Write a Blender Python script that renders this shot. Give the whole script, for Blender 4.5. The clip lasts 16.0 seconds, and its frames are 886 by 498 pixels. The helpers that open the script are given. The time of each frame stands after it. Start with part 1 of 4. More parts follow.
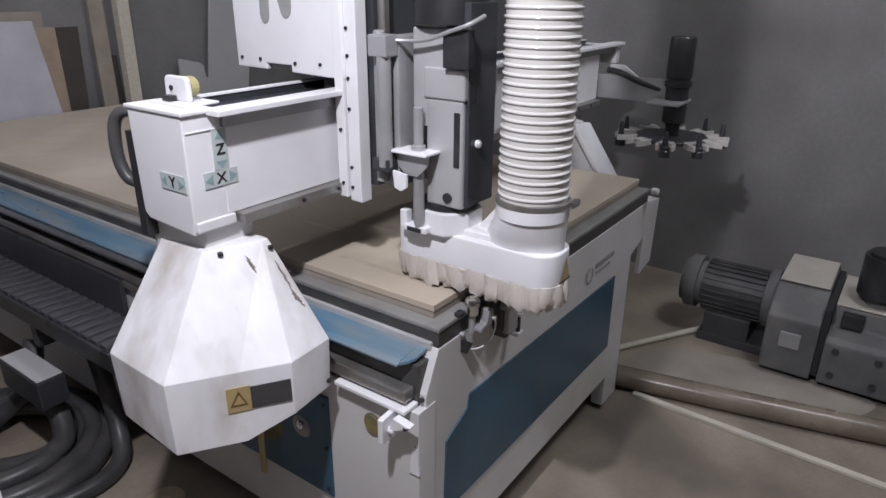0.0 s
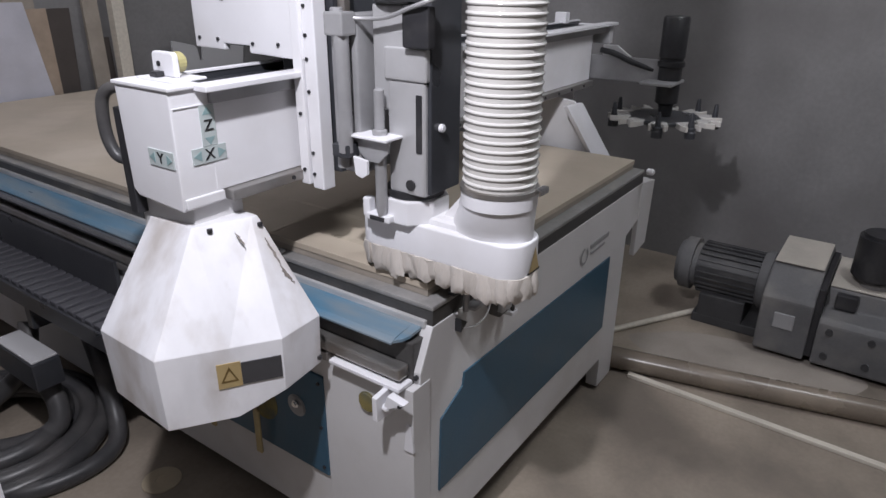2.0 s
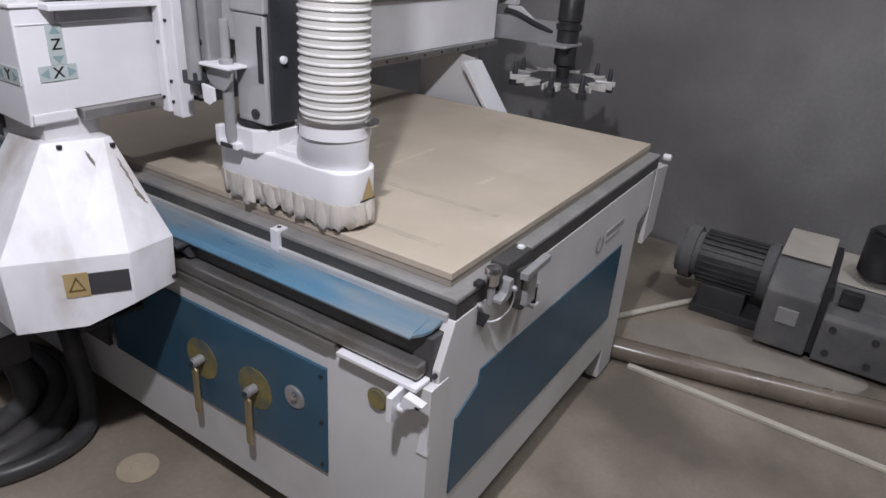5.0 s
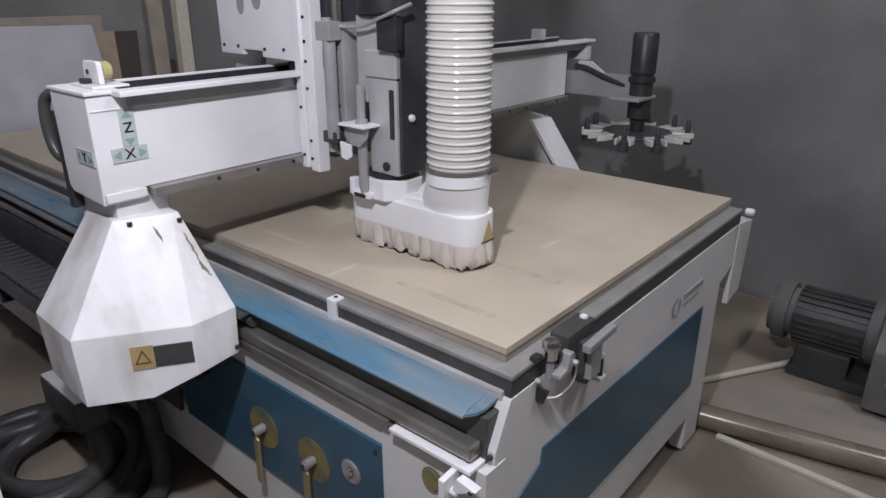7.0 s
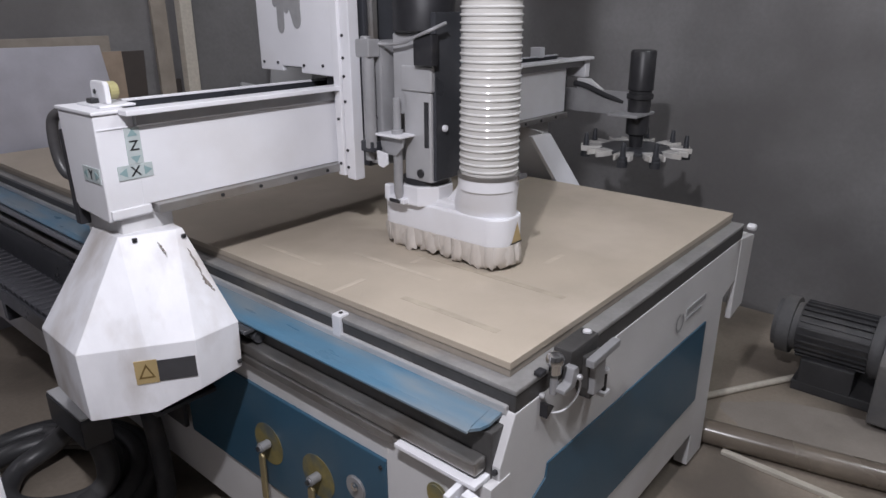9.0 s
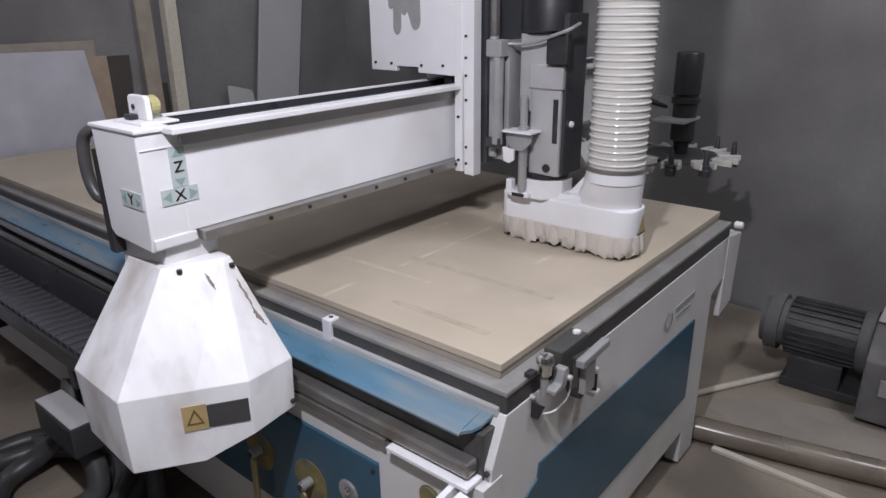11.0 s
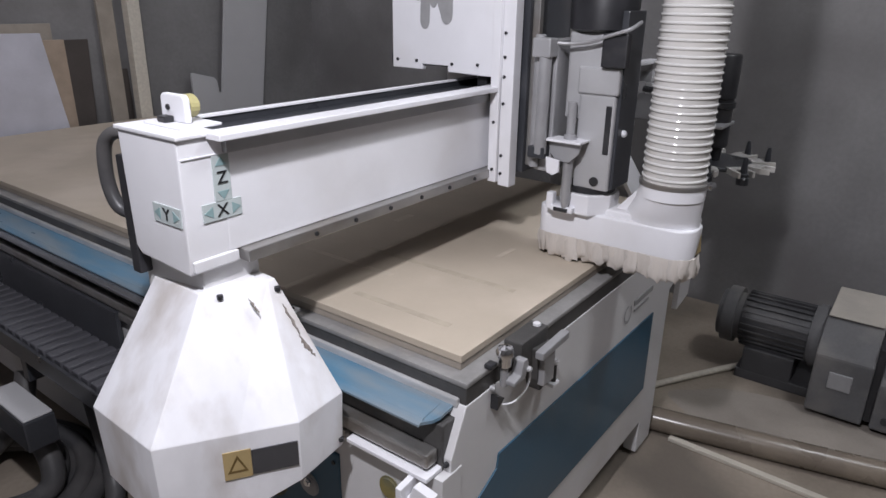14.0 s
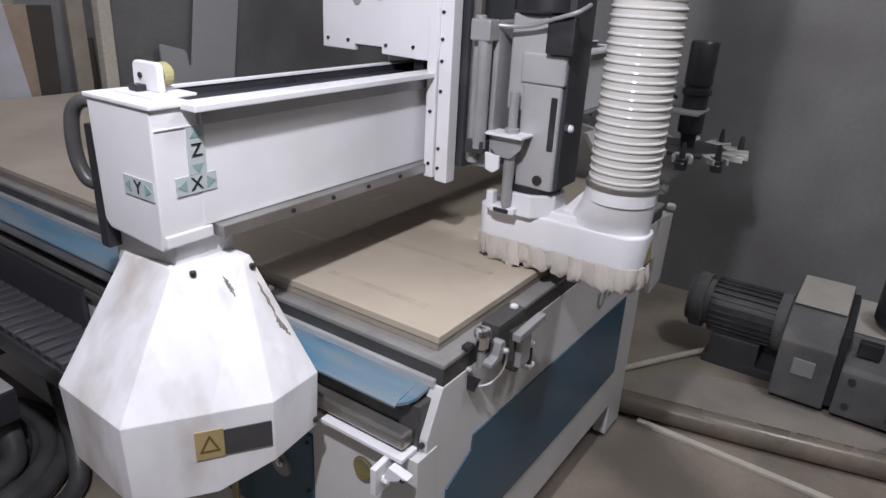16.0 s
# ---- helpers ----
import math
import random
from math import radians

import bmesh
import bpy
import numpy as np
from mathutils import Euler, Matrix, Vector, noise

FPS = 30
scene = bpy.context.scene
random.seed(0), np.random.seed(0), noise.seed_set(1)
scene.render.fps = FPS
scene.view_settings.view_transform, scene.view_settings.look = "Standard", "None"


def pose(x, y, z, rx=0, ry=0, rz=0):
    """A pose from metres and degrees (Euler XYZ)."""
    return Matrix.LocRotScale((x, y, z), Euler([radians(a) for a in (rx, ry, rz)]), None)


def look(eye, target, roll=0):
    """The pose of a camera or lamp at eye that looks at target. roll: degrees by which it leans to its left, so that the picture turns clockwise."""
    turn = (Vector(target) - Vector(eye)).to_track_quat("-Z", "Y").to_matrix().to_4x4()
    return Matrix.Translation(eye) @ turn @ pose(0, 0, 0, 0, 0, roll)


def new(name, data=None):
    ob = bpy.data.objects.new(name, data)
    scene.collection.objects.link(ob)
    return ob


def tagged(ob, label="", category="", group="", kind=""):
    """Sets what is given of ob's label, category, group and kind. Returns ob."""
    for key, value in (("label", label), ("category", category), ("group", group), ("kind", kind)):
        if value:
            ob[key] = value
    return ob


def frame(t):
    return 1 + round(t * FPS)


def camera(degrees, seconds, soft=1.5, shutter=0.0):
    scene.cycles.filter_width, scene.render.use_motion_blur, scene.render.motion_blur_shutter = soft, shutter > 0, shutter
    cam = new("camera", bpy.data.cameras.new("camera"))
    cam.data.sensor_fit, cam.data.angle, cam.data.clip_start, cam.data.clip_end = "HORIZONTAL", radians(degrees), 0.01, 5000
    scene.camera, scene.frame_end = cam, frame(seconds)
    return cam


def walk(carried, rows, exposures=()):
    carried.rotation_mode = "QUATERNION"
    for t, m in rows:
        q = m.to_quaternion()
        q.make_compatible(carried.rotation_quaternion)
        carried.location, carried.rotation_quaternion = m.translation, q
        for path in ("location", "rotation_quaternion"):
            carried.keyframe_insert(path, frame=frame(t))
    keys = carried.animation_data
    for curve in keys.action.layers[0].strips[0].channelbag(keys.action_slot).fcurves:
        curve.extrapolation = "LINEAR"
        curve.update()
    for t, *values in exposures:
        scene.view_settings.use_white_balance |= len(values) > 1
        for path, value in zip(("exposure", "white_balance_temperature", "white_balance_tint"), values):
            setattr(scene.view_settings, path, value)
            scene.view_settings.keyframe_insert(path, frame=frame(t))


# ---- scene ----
cam = camera(67.43, 16.0)
PATH = [
    (0, (-1.112, -0.758, 1.567), (0.401, 0.316, 0.821), 0.44),
    (0.5, (-1.116, -0.755, 1.563), (0.388, 0.329, 0.812), 0.67),
    (1, (-1.121, -0.753, 1.558), (0.373, 0.337, 0.798), 0.86),
    (1.5, (-1.118, -0.757, 1.556), (0.383, 0.325, 0.796), 0.64),
    (2, (-1.112, -0.766, 1.549), (0.394, 0.291, 0.765), 0.44),
    (2.5, (-1.095, -0.771, 1.539), (0.402, 0.248, 0.689), 0.13),
    (3, (-1.071, -0.778, 1.541), (0.387, 0.265, 0.655), -0.29),
    (3.2, (-1.059, -0.772, 1.535), (0.376, 0.301, 0.646), -0.63),
    (5.3, (-1.061, -0.544, 1.515), (0.477, 0.405, 0.659), 4.35),
    (5.5, (-1.057, -0.528, 1.517), (0.459, 0.470, 0.676), 3.76),
    (6, (-1.010, -0.532, 1.527), (0.440, 0.588, 0.727), 2.47),
    (6.5, (-0.982, -0.560, 1.529), (0.370, 0.684, 0.738), 0.23),
    (7, (-0.969, -0.597, 1.538), (0.454, 0.604, 0.807), 0.03),
    (7.5, (-0.972, -0.603, 1.543), (0.463, 0.610, 0.857), 0.03),
    (8, (-0.982, -0.604, 1.541), (0.449, 0.614, 0.855), -0.14),
    (10.5, (-0.979, -0.605, 1.547), (0.460, 0.603, 0.864), -0.81),
    (11, (-0.980, -0.607, 1.548), (0.469, 0.590, 0.864), -0.77),
    (11.5, (-0.982, -0.603, 1.549), (0.470, 0.591, 0.866), -0.47),
    (12, (-0.982, -0.605, 1.552), (0.473, 0.584, 0.868), -0.48),
    (12.5, (-0.982, -0.608, 1.549), (0.474, 0.573, 0.854), -0.55),
    (13, (-0.980, -0.613, 1.549), (0.478, 0.565, 0.852), -0.54),
    (13.5, (-0.952, -0.636, 1.556), (0.590, 0.425, 0.852), -2.35),
    (14, (-0.978, -0.620, 1.550), (0.525, 0.495, 0.845), 0.77),
    (14.5, (-0.981, -0.615, 1.545), (0.525, 0.488, 0.828), 0.75),
    (15, (-0.982, -0.610, 1.543), (0.515, 0.497, 0.815), 0.88),
    (15.5, (-0.972, -0.610, 1.541), (0.553, 0.448, 0.796), 0.70),
    (16, (-0.978, -0.598, 1.539), (0.563, 0.432, 0.788), 2.87),
]
walk(cam, [(t, look(eye, target, roll)) for t, eye, target, roll in PATH], exposures=[(0.0, 0.12), (2.0, 0.16), (3.0, 0.46), (5.5, 0.14), (7.0, 0.06), (10.5, 0.12), (12.0, 0.14), (16.0, 0.14)])

# ---- light: one bare lamp and two added fill lamps in a closed concrete workshop ----
world = bpy.data.worlds.new("world")
scene.world = world
world.use_nodes = True
world.node_tree.nodes["Background"].inputs[0].default_value = (0.50, 0.53, 0.60, 1)
world.node_tree.nodes["Background"].inputs[1].default_value = 0.02


def point_lamp(name, place, watts, radius, color):
    data = bpy.data.lights.new(name, "POINT")
    data.energy, data.shadow_soft_size, data.color = watts, radius, color
    ob = new(name, data)
    ob.location = place
    return ob


point_lamp("workshop_light_front", (-0.95, -0.28, 2.38), 124, 0.04, (0.932, 0.922, 1.0))
# weak fill from behind, added without a known lamp there
point_lamp("fill_light_back", (0.60, 2.75, 3.35), 32, 0.12, (0.932, 0.922, 1.0))
# soft fill added to brighten the floor and wall on the right
point_lamp("fill_light_far", (1.0, -1.25, 3.40), 84, 0.25, (0.93, 0.95, 1.0))


# ---- materials ----
def material(name, color, rough=0.5, metal=0.0, vary=0.12, scale=6.0, bump=0.05, fine=90.0, stain=None, amount=0.5, low=0.5, spec=0.5, island=0.0, stretch=None):
    """A surface with a coarse and a fine change of tone, fine relief and, if given, stains of another colour."""
    m = bpy.data.materials.new(name)
    m.use_nodes = True
    nt = m.node_tree
    bsdf = nt.nodes["Principled BSDF"]
    link = nt.links.new
    coord = nt.nodes.new("ShaderNodeTexCoord").outputs["Object"]
    if stretch:
        mp = nt.nodes.new("ShaderNodeMapping")
        mp.inputs["Scale"].default_value = stretch
        link(coord, mp.inputs["Vector"])
        coord = mp.outputs["Vector"]

    def tex(s, detail=4.0):
        n = nt.nodes.new("ShaderNodeTexNoise")
        n.inputs["Scale"].default_value, n.inputs["Detail"].default_value = s, detail
        link(coord, n.inputs["Vector"])
        return n.outputs["Fac"]

    def ramp(fac, a, b):
        r = nt.nodes.new("ShaderNodeMapRange")
        r.inputs["From Min"].default_value, r.inputs["From Max"].default_value = a, b
        link(fac, r.inputs["Value"])
        return r.outputs["Result"]

    def mix(fac, a, b, kind="MIX"):
        x = nt.nodes.new("ShaderNodeMix")
        x.data_type, x.blend_type = "RGBA", kind
        for socket, v in ((x.inputs["Factor"], fac), (x.inputs["A"], a), (x.inputs["B"], b)):
            if isinstance(v, (int, float)):
                socket.default_value = v
            elif isinstance(v, tuple):
                socket.default_value = (*v, 1)
            else:
                link(v, socket)
        return x.outputs["Result"]

    coarse, grain = tex(scale), tex(fine, 6.0)
    dark = tuple(c * (1 - vary) for c in color)
    light = tuple(min(1, c * (1 + vary)) for c in color)
    out = mix(ramp(coarse, 0.3, 0.7), dark, light)
    out = mix(0.35 * min(1, vary * 4), out, mix(ramp(grain, 0.3, 0.7), dark, light), "MIX")
    if island:
        info = nt.nodes.new("ShaderNodeObjectInfo").outputs["Random"]
        out = mix(ramp(info, 0.0, 1.0), mix(island, out, tuple(c * 0.55 for c in color)), out)
    if stain:
        fac = ramp(tex(scale * 0.6, 8.0), low, low + 0.22)
        damp = nt.nodes.new("ShaderNodeMath")
        damp.operation = "MULTIPLY"
        damp.inputs[1].default_value = amount
        link(fac, damp.inputs[0])
        out = mix(damp.outputs[0], out, stain)
    link(out, bsdf.inputs["Base Color"])
    rr = nt.nodes.new("ShaderNodeMapRange")
    rr.inputs["To Min"].default_value, rr.inputs["To Max"].default_value = max(0.02, rough - 0.1), min(1, rough + 0.12)
    link(coarse, rr.inputs["Value"])
    link(rr.outputs["Result"], bsdf.inputs["Roughness"])
    bsdf.inputs["Metallic"].default_value = metal
    bsdf.inputs["Specular IOR Level"].default_value = spec
    if bump:
        b = nt.nodes.new("ShaderNodeBump")
        b.inputs["Strength"].default_value, b.inputs["Distance"].default_value = bump, 0.004
        link(grain, b.inputs["Height"])
        link(b.outputs["Normal"], bsdf.inputs["Normal"])
    return m


DUST = (0.42, 0.36, 0.28)
white = material("white_enamel", (0.74, 0.74, 0.77), 0.38, vary=0.05, scale=5, bump=0.03, stain=(0.50, 0.47, 0.44), amount=0.35, low=0.5)
hood_white = material("dusty_white_enamel", (0.78, 0.78, 0.81), 0.5, vary=0.07, scale=13, bump=0.06, stain=(0.45, 0.405, 0.37), amount=0.75, low=0.46, stretch=(1, 1, 0.5))
frame_white = material("machine_frame_enamel", (0.60, 0.595, 0.60), 0.45, vary=0.07, scale=4, bump=0.03, stain=(0.40, 0.37, 0.33), amount=0.5, low=0.54)
blue = material("blue_sheet_enamel", (0.030, 0.086, 0.138), 0.32, vary=0.12, scale=5, bump=0.03, stain=(0.12, 0.15, 0.17), amount=0.35, low=0.55)
strip_blue = material("dusty_light_blue_enamel", (0.085, 0.19, 0.285), 0.3, vary=0.16, scale=9, bump=0.03, stain=(0.20, 0.235, 0.26), amount=0.85, low=0.40, stretch=(3, 0.5, 3))
mdf = material("fibreboard", (0.436, 0.377, 0.304), 0.75, vary=0.09, scale=4.2, bump=0.1, fine=220, stain=(0.561, 0.491, 0.414), amount=0.7, low=0.5)
mdf_edge = material("fibreboard_edge", (0.44, 0.37, 0.27), 0.85, vary=0.1, scale=14, bump=0.12, fine=160)
groove_mat = material("fibreboard_cut", (0.405, 0.352, 0.280), 0.9, vary=0.14, scale=20, bump=0.1)
streak_mat = material("pale_board_dust", (0.50, 0.438, 0.358), 0.9, vary=0.12, scale=18, bump=0.1)
sawdust = material("loose_sawdust", (0.55, 0.47, 0.35), 0.95, vary=0.15, scale=30, bump=0.5, fine=140)
bed_grey = material("dusty_bed_laminate", (0.225, 0.22, 0.215), 0.6, vary=0.22, scale=9, bump=0.1, stain=DUST, amount=0.4, low=0.52)
bed_dark = material("dark_bed_profile", (0.055, 0.053, 0.052), 0.5, vary=0.25, scale=9, bump=0.08, stain=(0.22, 0.20, 0.17), amount=0.5, low=0.54)
rail_steel = material("rail_steel", (0.38, 0.37, 0.36), 0.35, metal=0.8, vary=0.12, scale=12, bump=0.04, stain=(0.24, 0.2, 0.16), amount=0.6, low=0.48)
black = material("black_plastic", (0.022, 0.022, 0.025), 0.42, vary=0.25, scale=14, bump=0.05, stain=(0.13, 0.12, 0.11), amount=0.35, low=0.55)
chain_mat = material("dusty_drag_chain", (0.07, 0.07, 0.08), 0.5, vary=0.3, scale=12, bump=0.08, stain=(0.16, 0.155, 0.15), amount=0.5, low=0.5)
dark_plate = material("dark_anodised_plate", (0.035, 0.037, 0.043), 0.3, vary=0.2, scale=8, bump=0.03, stain=(0.12, 0.12, 0.125), amount=0.3, low=0.55)
grey_metal = material("grey_cast_metal", (0.36, 0.36, 0.37), 0.42, metal=0.35, vary=0.12, scale=9, bump=0.05, stain=(0.22, 0.21, 0.2), amount=0.4, low=0.52)
spindle_metal = material("spindle_aluminium", (0.50, 0.50, 0.51), 0.38, metal=0.45, vary=0.08, scale=8, bump=0.03, stain=(0.33, 0.32, 0.31), amount=0.4, low=0.55)
chrome = material("chrome", (0.75, 0.75, 0.76), 0.14, metal=1.0, vary=0.05, scale=20, bump=0.0)
hose_mat = material("cream_ducting", (0.55, 0.535, 0.515), 0.2, vary=0.04, scale=10, bump=0.02, stain=(0.5, 0.47, 0.42), amount=0.4, low=0.52)
rib_mat = material("pale_duct_rib", (0.57, 0.56, 0.545), 0.16, vary=0.04, scale=20, bump=0.0)
bristle = material("pale_bristles", (0.60, 0.56, 0.52), 0.8, vary=0.16, scale=40, bump=0.5, fine=500, stain=(0.42, 0.37, 0.32), amount=0.5, low=0.5, stretch=(1, 1, 0.12), island=0.25)
decal_brown = material("dark_amber_print", (0.15, 0.095, 0.03), 0.5, vary=0.2, scale=40, bump=0.0)
yellow = material("yellow_decal", (0.40, 0.30, 0.145), 0.5, vary=0.1, scale=20, bump=0.0)
brass_yellow = material("weathered_yellow_paint", (0.36, 0.325, 0.15), 0.6, vary=0.2, scale=30, bump=0.06, stain=(0.20, 0.19, 0.12), amount=0.6, low=0.5)
valve_yellow = material("worn_yellow_stain", (0.20, 0.165, 0.06), 0.7, vary=0.25, scale=22, bump=0.03, stain=(0.06, 0.09, 0.11), amount=0.8, low=0.47)
scuff_mat = material("brown_scuff", (0.22, 0.19, 0.17), 0.8, vary=0.3, scale=60, bump=0.1)
lip_mat = material("dusty_aluminium_lip", (0.56, 0.56, 0.57), 0.4, metal=0.3, vary=0.14, scale=9, bump=0.04, stain=(0.28, 0.26, 0.23), amount=0.6, low=0.5, stretch=(3, 0.6, 3))
backing_mat = material("dusty_backing_board", (0.30, 0.265, 0.225), 0.85, vary=0.14, scale=12, bump=0.1)
brass = material("dull_brass", (0.42, 0.35, 0.2), 0.4, metal=0.7, vary=0.12, scale=20, bump=0.04)
teal = material("teal_decal", (0.45, 0.50, 0.50), 0.5, vary=0.05, scale=30, bump=0.0)
teal_dark = material("dark_teal_decal", (0.24, 0.35, 0.36), 0.5, vary=0.05, scale=30, bump=0.0)
ink = material("black_ink", (0.012, 0.012, 0.014), 0.5, vary=0.1, scale=30, bump=0.0)
grey_ink = material("grey_ink", (0.30, 0.30, 0.305), 0.5, vary=0.1, scale=30, bump=0.0)
plaque = material("dark_plaque", (0.05, 0.05, 0.055), 0.35, vary=0.15, scale=20, bump=0.0)
concrete = material("rendered_concrete", (0.215, 0.211, 0.213), 0.85, vary=0.2, scale=2.2, bump=0.16, fine=45, stain=(0.125, 0.12, 0.118), amount=0.75, low=0.45)
ceiling_mat = material("ceiling_plaster", (0.35, 0.35, 0.35), 0.9, vary=0.08, scale=2, bump=0.05)
floor_mat = material("dusty_concrete_floor", (0.30, 0.255, 0.207), 0.6, vary=0.22, scale=2.4, bump=0.14, fine=60, stain=(0.105, 0.09, 0.075), amount=0.8, low=0.44)
floor_dust = material("pale_floor_dust", (0.30, 0.268, 0.235), 0.9, vary=0.14, scale=5, bump=0.2)
pump_mat = material("dusty_pump_casting", (0.105, 0.105, 0.108), 0.7, vary=0.2, scale=7, bump=0.12, stain=(0.22, 0.205, 0.19), amount=0.55, low=0.48)
pump_top = material("dust_covered_casting", (0.42, 0.39, 0.345), 0.9, vary=0.12, scale=8, bump=0.15)
motor_dark = material("dark_motor_casing", (0.04, 0.04, 0.043), 0.5, vary=0.2, scale=9, bump=0.08, stain=(0.15, 0.14, 0.13), amount=0.4, low=0.54)
pipe_mat = material("dusty_flexible_pipe", (0.18, 0.15, 0.12), 0.26, vary=0.15, scale=6, bump=0.05, stain=(0.32, 0.27, 0.21), amount=0.6, low=0.5)
lath_mat = material("pale_wooden_lath", (0.56, 0.52, 0.45), 0.7, vary=0.12, scale=10, bump=0.1, stretch=(6, 1, 6))
panel_white = material("white_laminate_board", (0.47, 0.47, 0.525), 0.55, vary=0.1, scale=7, bump=0.05, stain=(0.40, 0.40, 0.44), amount=0.6, low=0.5)
panel_grey = material("grey_laminate_board", (0.46, 0.46, 0.47), 0.55, vary=0.05, scale=3, bump=0.03)
panel_brown = material("raw_particle_board", (0.33, 0.26, 0.20), 0.8, vary=0.14, scale=12, bump=0.1)
panel_dark = material("dark_plywood", (0.06, 0.05, 0.045), 0.6, vary=0.2, scale=6, bump=0.06)
rubber = material("black_rubber_hose", (0.05, 0.05, 0.053), 0.4, vary=0.2, scale=8, bump=0.06, stain=(0.15, 0.14, 0.135), amount=0.5, low=0.5)


gloss_dark = material("glossy_dark_steel", (0.17, 0.175, 0.19), 0.16, metal=0.6, vary=0.15, scale=9, bump=0.02, stain=(0.10, 0.10, 0.105), amount=0.4, low=0.52)


# ---- mesh helpers ----
def part(name, bm, mat, parent=None, label="", smooth=False):
    me = bpy.data.meshes.new(name)
    bmesh.ops.recalc_face_normals(bm, faces=bm.faces)
    bm.to_mesh(me)
    bm.free()
    me.materials.append(mat)
    if smooth:
        for p in me.polygons:
            p.use_smooth = True
        me.set_sharp_from_angle(angle=radians(38))
    ob = new(name, me)
    if parent:
        ob.parent = parent
    if label:
        tagged(ob, label)
    return ob


def thing(name, label, category, group="", kind="", place=(0, 0, 0)):
    ob = new(name)
    ob.location = place
    ob.empty_display_size = 0.05
    return tagged(ob, label, category, group, kind)


def bevelled(bm, width, segments=2):
    if width > 0:
        bmesh.ops.bevel(bm, geom=[e for e in bm.edges if len(e.link_faces) == 2 and e.calc_face_angle() > 0.5], offset=width, segments=segments, affect="EDGES", profile=0.6)
    return bm


def box(x0, x1, y0, y1, z0, z1, bevel=0.002, segments=2):
    bm = bmesh.new()
    bmesh.ops.create_cube(bm, size=1, matrix=Matrix.Translation(((x0 + x1) / 2, (y0 + y1) / 2, (z0 + z1) / 2)) @ Matrix.Diagonal((x1 - x0, y1 - y0, z1 - z0, 1)))
    return bevelled(bm, bevel, segments)


def prism(points, axis, a, b, bevel=0.002, segments=2):
    """A flat outline pushed along an axis from a to b. The outline's two numbers are the other two axes, in order."""
    bm = bmesh.new()

    def put(p, d):
        q = list(p)
        q.insert("xyz".index(axis), d)
        return bm.verts.new(q)

    low, high = [put(p, a) for p in points], [put(p, b) for p in points]
    bm.faces.new(low)
    bm.faces.new(high[::-1])
    for i in range(len(points)):
        j = (i + 1) % len(points)
        bm.faces.new((low[i], low[j], high[j], high[i]))
    bmesh.ops.recalc_face_normals(bm, faces=bm.faces)
    return bevelled(bm, bevel, segments)


def cyl(center, r, a, b, axis="z", n=24, bevel=0.0, r2=None):
    """A cylinder or cone about an axis through center (two numbers), from a to b."""
    turn = {"z": Matrix(), "x": Matrix.Rotation(radians(90), 4, "Y"), "y": Matrix.Rotation(radians(-90), 4, "X")}[axis]
    c = list(center)
    c.insert("xyz".index(axis), (a + b) / 2)
    bm = bmesh.new()
    bmesh.ops.create_cone(bm, cap_ends=True, segments=n, radius1=r, radius2=r if r2 is None else r2, depth=b - a, matrix=Matrix.Translation(c) @ turn)
    if bevel:
        bmesh.ops.bevel(bm, geom=[e for e in bm.edges if len(e.link_faces) == 2 and e.calc_face_angle() > 0.8], offset=bevel, segments=2, affect="EDGES")
    return bm


def lathe(center, profile, n=32):
    """Turn a profile of (radius, z) about the upright axis through center."""
    bm = bmesh.new()
    rings = [[bm.verts.new((center[0] + r * math.cos(2 * math.pi * i / n), center[1] + r * math.sin(2 * math.pi * i / n), z)) for i in range(n)] for r, z in profile]
    for a, b in zip(rings, rings[1:]):
        for i in range(n):
            bm.faces.new((a[i], a[(i + 1) % n], b[(i + 1) % n], b[i]))
    bm.faces.new(rings[0][::-1])
    bm.faces.new(rings[-1])
    return bm


def curve_points(points, steps=8):
    """A smooth line through points."""
    pts = [Vector(p) for p in points]
    pts = [2 * pts[0] - pts[1], *pts, 2 * pts[-1] - pts[-2]]
    out = []
    for i in range(1, len(pts) - 2):
        p0, p1, p2, p3 = pts[i - 1 : i + 3]
        for s in range(steps):
            t = s / steps
            out.append(0.5 * (2 * p1 + (p2 - p0) * t + (2 * p0 - 5 * p1 + 4 * p2 - p3) * t * t + (3 * p1 - p0 - 3 * p2 + p3) * t**3))
    return out + [pts[-2]]


def tube(points, r, n=12, steps=8, rib=0.0, pitch=1):
    line = curve_points(points, steps)
    bm = bmesh.new()
    rings, side = [], None
    for k, p in enumerate(line):
        ahead = (line[min(k + 1, len(line) - 1)] - line[max(k - 1, 0)]).normalized()
        if side is None:
            side = ahead.orthogonal().normalized()
        side = (side - ahead * side.dot(ahead)).normalized()
        up = ahead.cross(side)
        rr = r + (rib if (k // pitch) % 2 else 0)
        rings.append([bm.verts.new(p + rr * (math.cos(2 * math.pi * i / n) * side + math.sin(2 * math.pi * i / n) * up)) for i in range(n)])
    for a, b in zip(rings, rings[1:]):
        for i in range(n):
            bm.faces.new((a[i], a[(i + 1) % n], b[(i + 1) % n], b[i]))
    bm.faces.new(rings[0][::-1])
    bm.faces.new(rings[-1])
    return bm


def moved(bm, m):
    bmesh.ops.transform(bm, matrix=m, verts=bm.verts)
    return bm


